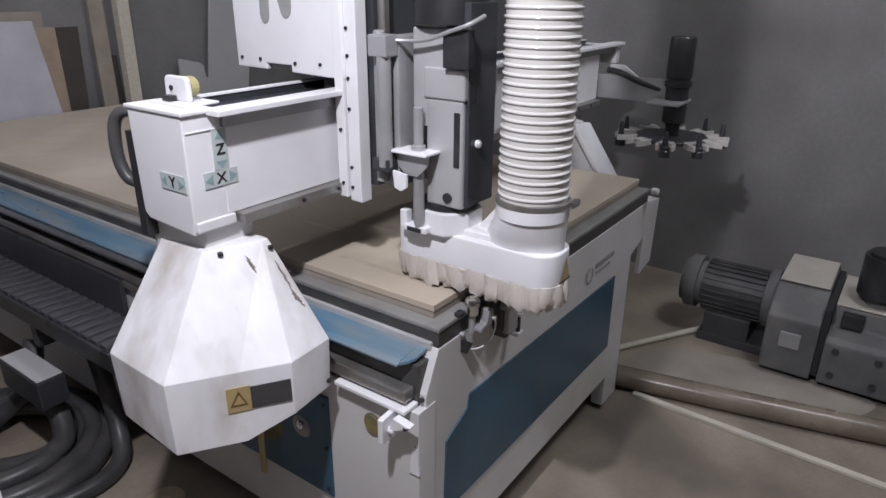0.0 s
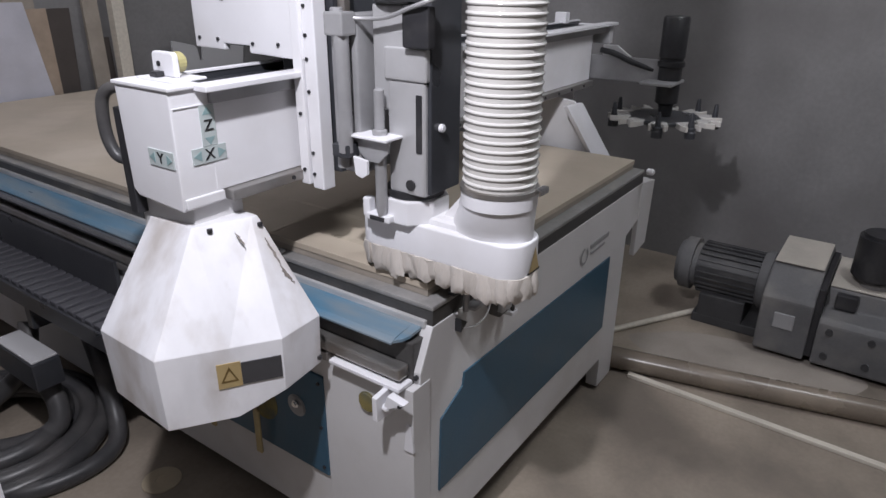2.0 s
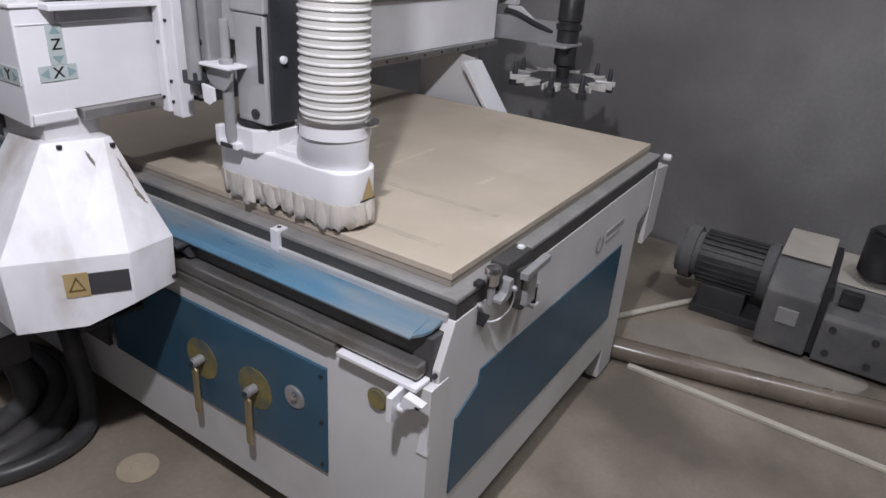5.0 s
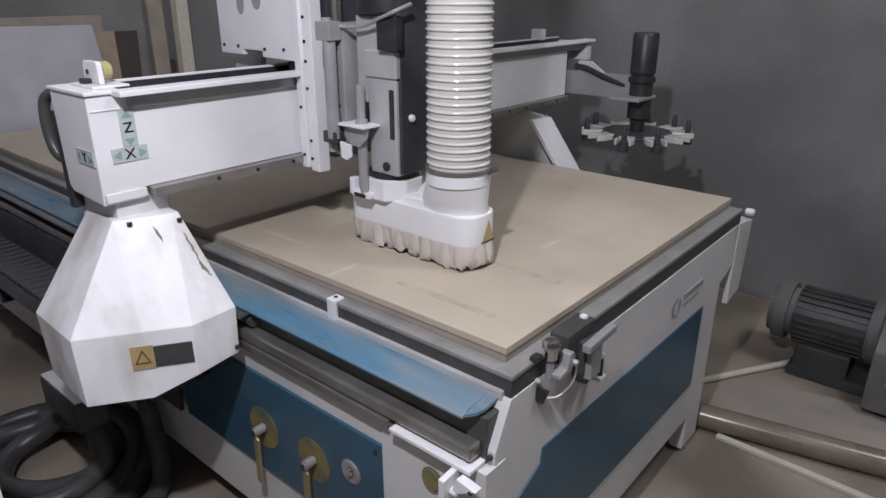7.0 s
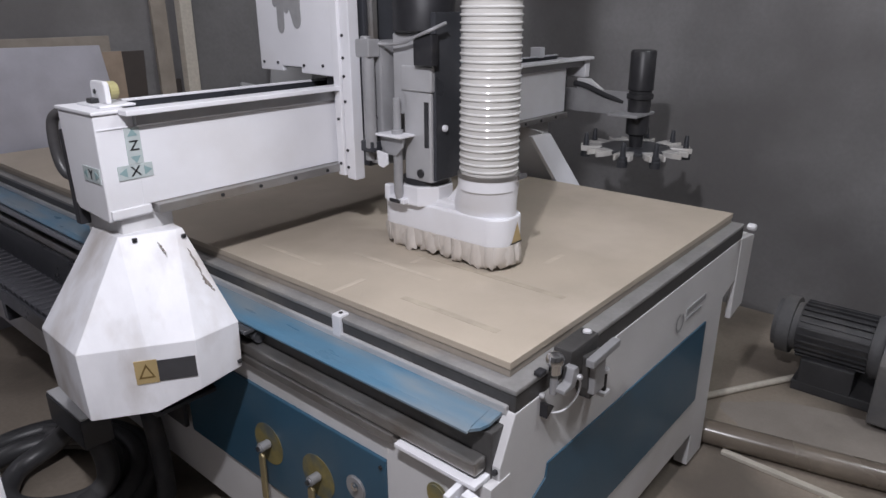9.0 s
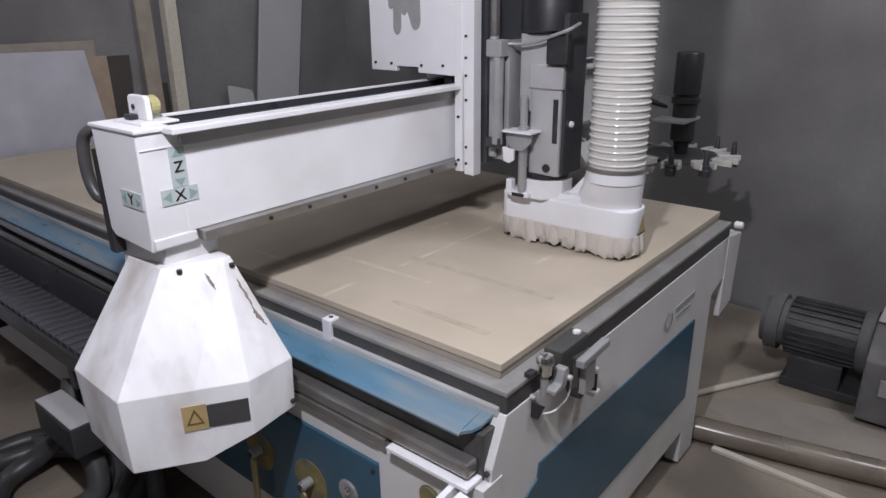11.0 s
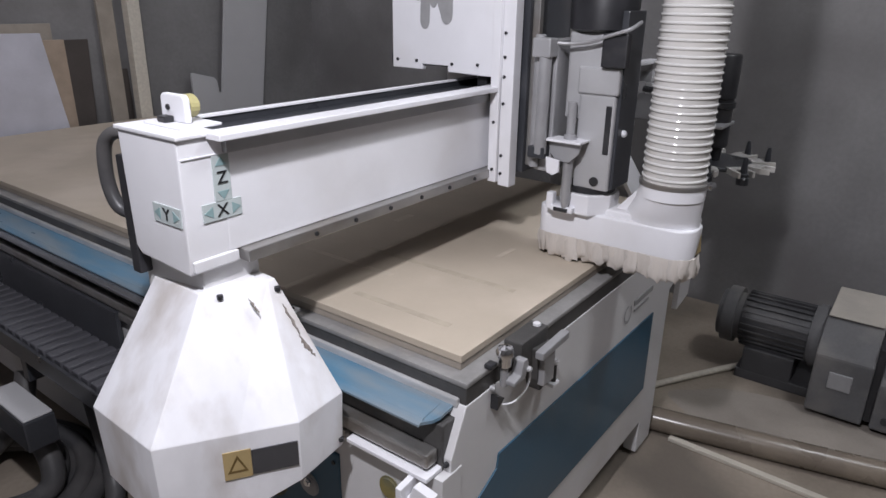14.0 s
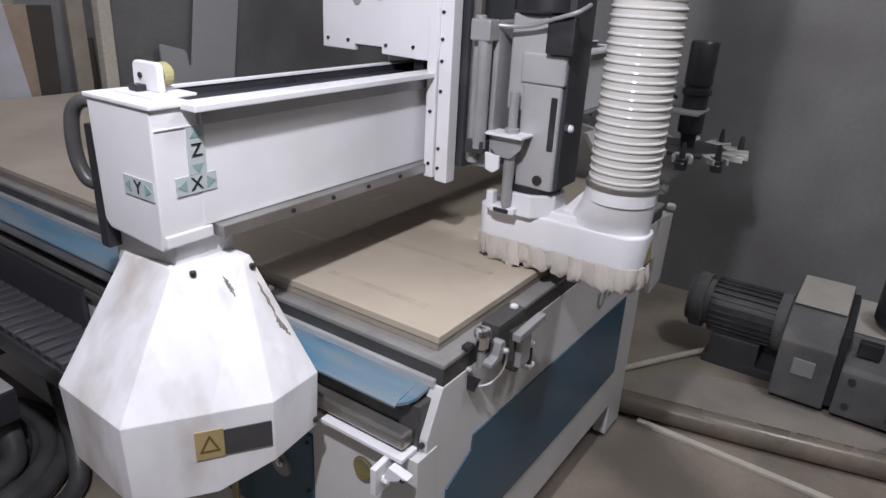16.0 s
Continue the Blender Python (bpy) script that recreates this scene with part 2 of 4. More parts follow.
def lettering(char, size, m, mat, parent, name="letter"):
    data = bpy.data.curves.new(name, "FONT")
    data.body, data.size, data.align_x, data.align_y, data.extrude = char, size, "CENTER", "CENTER", 0.0006
    temp = bpy.data.objects.new(name, data)
    scene.collection.objects.link(temp)
    bpy.context.view_layer.update()
    me = bpy.data.meshes.new_from_object(temp.evaluated_get(bpy.context.evaluated_depsgraph_get()))
    bpy.data.objects.remove(temp)
    me.transform(m)
    me.materials.clear()
    me.materials.append(mat)
    ob = new(name, me)
    ob.parent = parent
    return ob


def copies(ob, places):
    """More objects on the mesh of a part, each at a place of its own, under the same parent."""
    for p in places:
        o = ob.copy()
        o.location = p
        scene.collection.objects.link(o)


# ---- the workshop ----
WALL_X, BACK_Y = 2.58, 3.25
tagged(part("floor", box(-5, WALL_X + 0.2, -5, BACK_Y + 0.2, -0.12, 0, 0), floor_mat), "dusty brown concrete workshop floor", "floor", kind="structure")
tagged(part("wall_east", box(WALL_X, WALL_X + 0.2, -5, BACK_Y + 0.2, 0, 3.6, 0), concrete), "grey rendered concrete wall", "wall", kind="structure")
tagged(part("wall_north", box(-5, WALL_X, BACK_Y, BACK_Y + 0.2, 0, 3.6, 0), concrete), "grey rendered concrete back wall", "wall", kind="structure")
tagged(part("wall_west", box(-5.2, -5, -5, BACK_Y + 0.2, 0, 3.6, 0), concrete), "grey rendered concrete wall", "wall", kind="structure")
tagged(part("wall_south", box(-5.2, WALL_X + 0.2, -5.2, -5, 0, 3.6, 0), concrete), "grey rendered concrete wall", "wall", kind="structure")
tagged(part("ceiling", box(-5.2, WALL_X + 0.2, -5.2, BACK_Y + 0.2, 3.6, 3.75, 0), ceiling_mat), "plain plastered workshop ceiling", "ceiling", kind="structure")


# ---- the machine bed ----
BED_Y, BED_X = 3.10, 1.30


def machine_bed():
    bed = thing("router_bed", "white and blue steel bed of a large woodworking router", "machine bed")
    # front frame: a white portal with a blue inset
    outer = [(-0.045, 0.70), (-0.045, 0.66), (-0.012, 0.62), (-0.012, 0.02), (0.10, 0.02), (0.10, 0.15), (1.04, 0.15), (1.04, 0.02), (1.165, 0.02), (1.165, 0.62), (1.29, 0.66), (1.29, 0.80), (0.13, 0.80), (0.0, 0.80)]
    part("front_frame", prism(outer, "y", 0.002, 0.05, 0.003), frame_white, bed, "dusty white front plate")
    inset = [(0.022, 0.31), (1.02, 0.30), (1.02, 0.592), (0.122, 0.612), (0.116, 0.575), (0.028, 0.53)]
    part("front_panel", prism(inset, "y", -0.002, 0.03, 0.0015), blue, bed, "dark blue sheet panel")
    # side frames and inset panels
    for name, x0, x1, mat in (("side_frame", -0.07, -0.015, frame_white), ("side_frame", 1.165, 1.215, frame_white)):
        part(name, prism([(0.05, 0.10), (BED_Y, 0.10), (BED_Y, 0.66), (0.05, 0.66)], "x", x0, x1, 0.003), mat, bed)
    part("corner_plate", prism([(0.0, 0.02), (0.285, 0.02), (0.285, 0.67), (0.0, 0.67)], "x", -0.074, -0.0118, 0.0015), frame_white, bed)
    part("side_panel", prism([(0.285, 0.285), (1.16, 0.285), (1.16, 0.597), (0.285, 0.597)], "x", -0.078, -0.06, 0.003), blue, bed, "blue sheet panel")
    screw = part("screw", cyl((0, 0), 0.005, -0.003, 0.003, "x", 10), black, bed)
    screw.location = (-0.079, 0.30, 0.575)
    copies(screw, [(-0.079, 0.30, 0.31), (-0.079, 1.14, 0.575), (-0.079, 0.30, 0.44)])
    part("lower_shell", box(-0.01, 1.16, 0.06, BED_Y - 0.05, 0.2, 0.78, 0), bed_dark, bed)
    for y in (0.12, 1.6, 2.95):
        for x in (0.03, 1.10):
            part("foot", cyl((x, y), 0.045, 0, 0.12, "z", 20, 0.004), black, bed)
    # far wing
    part("end_plate", prism([(1.27, 0.80), (1.405, 0.78), (1.385, 0.52), (1.27, 0.50)], "y", 0.0, 0.02, 0.003), frame_white, bed)
    part("rail_cover", box(1.29, 1.40, 0.02, BED_Y, 0.72, 0.785, 0.006), frame_white, bed)
    # rail recess on the near side
    part("rail_bed", box(-0.05, 0.02, 0.02, BED_Y, 0.66, 0.775, 0.004), bed_dark, bed)
    part("guide_rail", box(-0.085, -0.05, 0.03, BED_Y, 0.69, 0.722, 0.006), rail_steel, bed, "dusty steel guide rail")
    part("guide_bar", cyl((-0.062, 0.745), 0.017, 0.75, BED_Y, "y", 20), gloss_dark, bed, "glossy dark guide bar", smooth=True)
    part("bar_cover", box(-0.105, -0.06, 0.75, BED_Y, 0.765, 0.774, 0.003), gloss_dark, bed)
    part("rack", box(-0.088, -0.05, 0.25, BED_Y, 0.665, 0.686, 0.002), rail_steel, bed)
    part("stop_ledge", box(-0.098, -0.05, 0.02, 0.235, 0.672, 0.682, 0.002), white, bed)
    # flat blue cover over the rail with a pale lip
    cover = [(0.004, 0.797), (-0.066, 0.789), (-0.080, 0.781), (-0.080, 0.776), (-0.066, 0.782), (0.004, 0.79)]
    cb = prism(cover, "y", 0.055, BED_Y, 0.0008)
    part("rail_cover", cb, strip_blue, bed, "light blue rail cover")
    tip = [(0.0, 0.03), (-0.045, 0.03), (-0.062, 0.037), (-0.074, 0.055), (0.0, 0.055)]
    tb = prism(tip, "z", -0.007, 0.0, 0)
    for v in tb.verts:
        v.co.z += 0.7968 + (v.co.x - 0.004) * 0.114 + (0.45 * (v.co.x + 0.066) if v.co.x < -0.066 else 0)
    part("cover_tip", tb, strip_blue, bed, "light blue rail cover end")
    part("cover_lip", box(-0.006, 0.012, 0.02, BED_Y, 0.79, 0.812, 0.004), lip_mat, bed, "pale grey rounded lip")
    # layered bed top
    part("bed_profile", box(0.002, BED_X - 0.02, 0.004, BED_Y, 0.795, 0.8375, 0.003), bed_dark, bed, "dark aluminium bed profile")
    part("bed_base", box(0.0, BED_X - 0.018, 0.002, BED_Y, 0.8378, 0.8505, 0.004), bed_grey, bed, "dusty grey bed board")
    part("end_knob", cyl((1.243, 0.856), 0.012, -0.045, -0.018, "y", 14, 0.003), white, bed)
    # dust ridge along the front and clip on the long side
    clip = part("side_clip", prism([(-0.007, 0.80), (0.024, 0.80), (0.024, 0.856), (-0.007, 0.856)], "y", 0.502, 0.53, 0.003), white, bed, "small white clip with a screw")
    part("clip_screw", cyl((0.010, 0.516), 0.005, 0.855, 0.858, "z", 10), black, clip)
    # logo ring and unreadable mark on the apron
    ring = bmesh.new()
    seg = 28
    for i in range(seg):
        a, b = 2 * math.pi * i / seg, 2 * math.pi * (i + 1) / seg
        if 3 < i < 7:
            continue
        q = [ring.verts.new((0.795 + r * math.cos(u), -0.0005, 0.676 + 1.1 * r * math.sin(u))) for r, u in ((0.020, a), (0.028, a), (0.028, b), (0.020, b))]
        ring.faces.new(q)
    part("maker_mark", ring, grey_ink, bed, "grey ring mark")
    for x0, x1, z0, z1 in ((0.84, 0.985, 0.685, 0.702), (0.845, 0.955, 0.664, 0.672)):
        part("mark_bar", box(x0, x1, -0.001, 0.003, z0, z1, 0), grey_ink, bed)
    # stops and sensors hanging on the front edge
    before = set(bed.children)
    stop = part("stop_block", box(0.19, 0.30, -0.018, 0.026, 0.80, 0.870, 0.003), bed_dark, bed, "dark stop block")
    part("stop_end", cyl((0.287, 0.004), 0.0125, 0.866, 0.874, "z", 20, 0.004), white, stop, "white rounded end")
    knob = part("sensor_knob", lathe((0.133, -0.014), [(0.011, 0.846), (0.014, 0.848), (0.014, 0.868), (0.018, 0.871), (0.0185, 0.882), (0.015, 0.889), (0.007, 0.892)], 20), chrome, bed, "chrome knob", smooth=True)
    part("knob_stem", cyl((0.133, -0.014), 0.008, 0.80, 0.846, "z", 14), grey_metal, knob)
    part("knob_clip", box(0.094, 0.116, -0.008, 0.010, 0.851, 0.862, 0.003), black, bed)
    part("sensor_body", prism([(0.13, 0.806), (0.172, 0.806), (0.184, 0.838), (0.178, 0.852), (0.163, 0.852), (0.154, 0.822), (0.13, 0.816)], "y", -0.042, -0.018, 0.003), grey_metal, bed, "grey sensor bracket")
    part("sensor_tip", cyl((0.181, 0.826), 0.0065, -0.050, -0.036, "y", 12, 0.002), spindle_metal, bed)
    part("clamp_body", prism([(0.235, 0.84), (0.31, 0.83), (0.315, 0.76), (0.30, 0.728), (0.26, 0.724), (0.245, 0.76)], "y", -0.03, 0.004, 0.004), bed_dark, bed, "dark clamp")
    part("clamp_arm", moved(box(-0.062, 0.062, -0.010, 0.010, -0.010, 0.008, 0.003), pose(0.282, -0.042, 0.838, 0, 0, 2)), grey_metal, bed, "grey clamp arm")
    part("clamp_bracket", box(0.25, 0.295, -0.044, -0.024, 0.745, 0.832, 0.004), grey_metal, bed)
    pin = part("clamp_pin", cyl((0.325, -0.028), 0.006, 0.712, 0.765, "z", 12, 0.002), black, bed)
    part("pin_cap", cyl((0.325, -0.028), 0.010, 0.762, 0.775, "z", 12, 0.003), white, pin)
    part("pin_foot", box(0.310, 0.338, -0.038, 0.004, 0.706, 0.717, 0.003), white, pin)
    part("sensor_cable", tube([(0.125, -0.010, 0.755), (0.155, -0.026, 0.752), (0.187, -0.034, 0.766), (0.204, -0.034, 0.79), (0.196, -0.036, 0.818)], 0.0022, 8), white, bed, "thin pale cable")
    part("cable_gland", prism([(0.112, 0.785), (0.138, 0.768), (0.112, 0.75)], "y", -0.016, 0.004, 0.001), black, bed)
    part("gland_screw", cyl((0.112, 0.80), 0.006, -0.008, 0.004, "y", 12, 0.002), spindle_metal, bed)
    for o in set(bed.children) - before:
        o.location.x -= 0.028
    # latch on the corner
    part("latch_plate", prism([(-0.135, 0.667), (-0.074, 0.674), (-0.074, 0.60), (-0.135, 0.605)], "y", 0.052, 0.066, 0.002), white, bed, "white latch bracket")
    part("latch_hub", cyl((-0.112, 0.634), 0.009, 0.034, 0.054, "y", 16, 0.003), white, bed)
    part("latch_lever", prism([(0.046, 0.628), (0.046, 0.645), (0.036, 0.672), (-0.010, 0.664), (0.030, 0.640)], "x", -0.118, -0.098, 0.002), white, bed, "white latch lever")
    part("latch_tip", cyl((0.004, 0.657), 0.006, -0.119, -0.099, "x", 12, 0.002), black, bed)
    part("latch_buffer", cyl((0.135, 0.59), 0.028, -0.082, -0.072, "x", 20, 0.004), valve_yellow, bed, "faded yellow buffer")
    part("corner_tab", prism([(0.004, 0.575), (-0.002, 0.50), (0.026, 0.50), (0.018, 0.575)], "x", -0.078, -0.07, 0.001), white, bed)
    hole = part("bolt", cyl((0, 0), 0.006, -0.004, 0.004, "x", 10), black, bed)
    hole.location = (-0.048, 0.012, 0.689)
    # two valve levers and a gauge
    for y in (0.738, 0.531):
        valve = part("valve_disc", cyl((y, 0.431), 0.062, -0.0792, -0.077, "x", 28), valve_yellow, bed, "worn yellow valve disc")
        part("valve_stem", cyl((y - 0.004, 0.436), 0.013, -0.112, -0.078, "x", 14, 0.004), grey_metal, valve)
        part("valve_nut", cyl((y - 0.004, 0.436), 0.007, -0.117, -0.11, "x", 6), black, valve)
        part("valve_lever", prism([(y - 0.014, 0.411), (y - 0.004, 0.421), (y + 0.008, 0.411), (y + 0.012, 0.266), (y - 0.010, 0.266)], "x", -0.108, -0.100, 0.003), brass, valve, "brass lever hanging down")
    gauge = part("gauge", cyl((0.389, 0.472), 0.033, -0.082, -0.075, "x", 24, 0.004), grey_metal, bed, "small worn round gauge")
    part("gauge_cap", cyl((0.382, 0.485), 0.011, -0.094, -0.083, "x", 18, 0.004), chrome, gauge)
    bed.location.x, bed.scale.x = -0.055, 1.06
    return bed


machine_bed()


# ---- drag chain tray along the near side ----
def drag_chain():
    tray = thing("drag_chain", "black plastic drag chain in a dark tray beside the bed", "cable chain")
    part("tray", prism([(-0.36, 0.50), (-0.10, 0.50), (-0.10, 0.512), (-0.348, 0.512), (-0.348, 0.56), (-0.36, 0.56)], "y", 0.98, 2.98, 0.002), dark_plate, tray, "dark folded tray")
    link = part("chain_link", box(-0.10, 0.10, -0.019, 0.019, -0.02, 0.02, 0.006), chain_mat, tray)
    link.location = (-0.24, 1.0, 0.545)
    copies(link, [(-0.24, 1.0 + 0.052 * i, 0.545) for i in range(1, 38)])
    # added dark sheet that stands in for shade on the bed side below
    part("tray_back", box(-0.180, -0.164, 1.165, 2.98, 0.30, 0.690, 0.002), dark_plate, tray)
    for y in (1.5, 2.2, 2.9):
        part("tray_bracket", box(-0.34, -0.079, y, y + 0.04, 0.40, 0.498, 0.003), dark_plate, tray)
    tray.location.x, tray.scale.x = 0.0, 0.88
    return tray


drag_chain()

# ---- board on the bed ----
sheet = thing("fibreboard_sheet", "tan fibreboard sheet with shallow cut marks, lying on the bed", "board")
part("sheet", box(-0.022, 1.286, 0.040, 3.08, 0.868, 0.8845, 0.0015), mdf, sheet)
part("backing_sheet", box(-0.020, 1.284, 0.042, 3.078, 0.8508, 0.8678, 0.0015), backing_mat, sheet, "darker fibreboard backing")


for x0, x1, y0, y1 in ((0.306, 0.326, 0.12, 0.60), (0.062, 0.081, 0.137, 0.42)):
    part("cut_groove", box(x0, x1, y0, y1, 0.8835, 0.885, 0), groove_mat, sheet, "shallow cut groove")
for x0, x1, y0, y1 in ((-0.015, 0.09, 0.568, 0.584), (0.078, 0.090, 0.74, 1.0), (0.25, 0.69, 0.553, 0.567), (0.48, 0.57, 0.268, 0.284), (0.548, 0.63, 0.69, 0.715), (0.20, 0.215, 0.42, 0.74)):
    part("dust_streak", box(x0, x1, y0, y1, 0.8835, 0.8849, 0), streak_mat, sheet, "pale streak of fine dust")


# ---- gantry: keyed along the bed; its own space has y = 0 at the beam's front face ----
def gantry():
    g = thing("router_gantry", "white gantry with a faceted leg cover, beam and tool carousel", "machine gantry")
    # end box
    end = [(-0.012, 1.347), (0.171, 1.347), (0.166, 1.10), (0.15, 1.085), (-0.005, 1.075), (-0.01, 1.11)]
    part("end_box", prism(end, "x", -0.335, -0.235, 0.004), white, g, "white end box")
    part("end_box_seam", box(-0.330, -0.250, -0.0142, -0.005, 1.3092, 1.3112, 0), white, g)
    part("end_box_foot", box(-0.33, -0.232, -0.016, 0.02, 1.082, 1.106, 0.003), white, g)
    part("end_cap", box(-0.339, -0.252, -0.018, 0.176, 1.3472, 1.356, 0.0025), white, g)
    part("riser", box(-0.30, -0.215, 0.02, 0.14, 1.356, 1.362, 0.002), white, g)
    bracket = part("stop_bracket", prism([(0.046, 1.362), (0.122, 1.362), (0.121, 1.410), (0.113, 1.417), (0.055, 1.417), (0.047, 1.410)], "x", -0.271, -0.258, 0.004), white, g, "white stop bracket with a hole")
    part("bracket_hole", cyl((0.098, 1.390), 0.006, -0.273, -0.256, "x", 14), black, bracket)
    part("bracket_bolt", box(-0.291, -0.271, 0.082, 0.108, 1.362, 1.375, 0.003), black, bracket)
    part("buffer", cyl((0.075, 1.392), 0.023, -0.2578, -0.232, "x", 18, 0.004), brass_yellow, g, "yellow rubber buffer")
    # axis decals
    for cx, cz, w, h in ((-0.257, 1.197, 0.084, 0.036), (-0.252, 1.262, 0.036, 0.092)):
        part("axis_decal", box(cx - w / 2, cx + w / 2, -0.0135, -0.008, cz - h / 2, cz + h / 2, 0), teal, g, "pale teal axis decal")
    for tri in ([(-0.297, 1.197), (-0.278, 1.209), (-0.278, 1.185)], [(-0.217, 1.197), (-0.236, 1.209), (-0.236, 1.185)], [(-0.252, 1.305), (-0.2395, 1.287), (-0.2645, 1.287)], [(-0.252, 1.218), (-0.2395, 1.236), (-0.2645, 1.236)]):
        part("decal_arrow", prism(tri, "y", -0.0145, -0.012, 0), teal_dark, g)
    lettering("X", 0.036, pose(-0.257, -0.0145, 1.197, 90, 0, 0), ink, g)
    lettering("Z", 0.036, pose(-0.252, -0.0145, 1.262, 90, 0, 0), ink, g)
    part("axis_decal", box(-0.3375, -0.334, -0.002, 0.082, 1.176, 1.214, 0), teal, g, "pale teal axis decal")
    lettering("Y", 0.036, pose(-0.3385, 0.040, 1.195, 90, 0, -90), ink, g)
    for tri in ([(0.002, 1.195), (0.020, 1.207), (0.020, 1.183)], [(0.078, 1.195), (0.060, 1.207), (0.060, 1.183)]):
        part("decal_arrow", prism(tri, "x", -0.3385, -0.336, 0), teal_dark, g)
    # cable loop behind the end box
    part("cable_loop", tube([(-0.30, 0.17, 1.325), (-0.315, 0.215, 1.33), (-0.325, 0.245, 1.30), (-0.325, 0.255, 1.22), (-0.32, 0.235, 1.165), (-0.30, 0.20, 1.15), (-0.28, 0.18, 1.12)], 0.014, 12), rubber, g, "black cable loop", smooth=True)
    part("rear_plate", box(-0.332, -0.26, 0.172, 0.20, 1.03, 1.29, 0.004), black, g)
    settle = Matrix.Translation((-0.050, -0.015, 1.08)) @ Matrix.Diagonal((0.965, 1, 0.90, 1)) @ Matrix.Translation((0, 0, -1.075))
    for me in {o.data for o in g.children_recursive}:
        me.transform(settle)
    # beam with its rails
    part("beam", box(-0.290, 1.622, -0.0262, 0.098, 1.108, 1.292, 0.003), white, g, "white enamelled beam")
    part("beam_top", box(-0.262, 1.75, -0.008, 0.097, 1.292, 1.318, 0.002), dark_plate, g, "dark grey top of the beam")
    part("top_rail", box(-0.318, 1.785, -0.070, -0.018, 1.3205, 1.333, 0.003, 3), white, g, "white upper guide plate")
    part("rail_seat", box(-0.286, 1.75, -0.040, -0.0085, 1.2925, 1.3202, 0.002), grey_metal, g)
    part("rear_lip", box(-0.25, 1.75, 0.095, 0.110, 1.3325, 1.338, 0.001), white, g, "thin white rear edge")
    part("trough_wall", box(-0.25, 1.75, 0.098, 0.110, 1.300, 1.3323, 0.001), dark_plate, g)
    # unseen box, added to keep the back light from passing under the beam
    part("rear_cable_tray", box(0.0, 1.36, 0.099, 0.30, 1.045, 1.27, 0.004), dark_plate, g, "unseen dark box added behind the beam to block light")
    part("lower_rail", box(-0.268, 1.61, -0.052, -0.02, 1.084, 1.1075, 0.003), rail_steel, g, "brown-stained lower rail")
    hole = part("rail_bolt", cyl((0, 0), 0.005, -0.002, 0.002, "y", 8), black, g)
    hole.location = (-0.1, -0.0535, 1.096)
    copies(hole, [(-0.1 + 0.115 * i, -0.0535, 1.096) for i in range(1, 15)])
    # near leg and its faceted cover
    part("leg", box(-0.29, -0.225, 0.02, 0.20, 0.75, 1.09, 0.004), grey_metal, g)
    LZ = 0.815
    lip = [(-0.510, 0.145), (-0.517, -0.064), (-0.394, -0.1437), (-0.304, -0.202), (-0.183, -0.193), (-0.183, 0.29), (-0.35, 0.30)]
    top = [(-0.351, 0.145), (-0.364, -0.024), (-0.246, -0.071), (-0.229, -0.070), (-0.19, 0.26), (-0.26, 0.27)]
    low = [(-0.505, 0.142, 0.652), (-0.512, -0.062, 0.640), (-0.391, -0.1405, 0.637), (-0.303, -0.198, 0.683), (-0.185, -0.189, 0.690), (-0.185, 0.285, 0.69), (-0.34, 0.295, 0.66)]
    bm = bmesh.new()
    mid = [bm.verts.new((x, y, LZ)) for x, y in lip]
    up = [bm.verts.new((x, y, 1.045 if y < 0 else 1.03)) for x, y in top]
    dn = [bm.verts.new(p) for p in low]
    for i in range(7):
        j = (i + 1) % 7
        bm.faces.new((dn[i], dn[j], mid[j], mid[i]))
    for ring_ in ((mid[0], mid[1], up[1], up[0]), (mid[1], mid[2], mid[3], up[2], up[1]), (mid[3], mid[4], up[3], up[2]), (mid[4], mid[5], up[4], up[3]), (mid[5], mid[6], up[5], up[4]), (mid[6], mid[0], up[0], up[5])):
        bm.faces.new(ring_)
    bm.faces.new(up)
    bm.faces.new(dn[::-1])
    bmesh.ops.recalc_face_normals(bm, faces=bm.faces)
    bevelled(bm, 0.002, 2)
    hood = part("leg_cover", bm, hood_white, g, "faceted white sheet metal cover with dust")
    # warning decal lies on the oblique face
    a, b = Vector((-0.517, -0.064, 0)), Vector((-0.304, -0.202, 0))
    along = (b - a).normalized()
    out = Vector((along.y, -along.x, 0))

    def on_face(s0, s1, z0, z1, lift, mat, name):
        bm = bmesh.new()
        pts = []
        for s, z in ((s0, z0), (s1, z0), (s1, z1), (s0, z1)):
            inward = (LZ - z) * 0.019
            pts.append(a + along * s + out * (lift - inward) + Vector((0, 0, z)))
        vs = [bm.verts.new(p) for p in pts] + [bm.verts.new(p - out * 0.003) for p in pts]
        bm.faces.new(vs[:4])
        bm.faces.new(vs[7:3:-1])
        for i in range(4):
            j = (i + 1) % 4
            bm.faces.new((vs[i], vs[j], vs[4 + j], vs[4 + i]))
        return part(name, bm, mat, hood)

    on_face(0.114, 0.1635, 0.720, 0.780, 0.002, yellow, "warning_decal")
    on_face(0.164, 0.248, 0.722, 0.776, 0.0022, plaque, "dark_decal")
    bm = bmesh.new()
    tri = [(0.120, 0.734), (0.157, 0.734), (0.139, 0.772)]
    tin = [(0.1265, 0.7385), (0.151, 0.7385), (0.139, 0.763)]
    vo = [bm.verts.new(a + along * s + out * (0.0026 - (LZ - z) * 0.019) + Vector((0, 0, z))) for s, z in tri]
    vi = [bm.verts.new(a + along * s + out * (0.0026 - (LZ - z) * 0.019) + Vector((0, 0, z))) for s, z in tin]
    for i in range(3):
        j = (i + 1) % 3
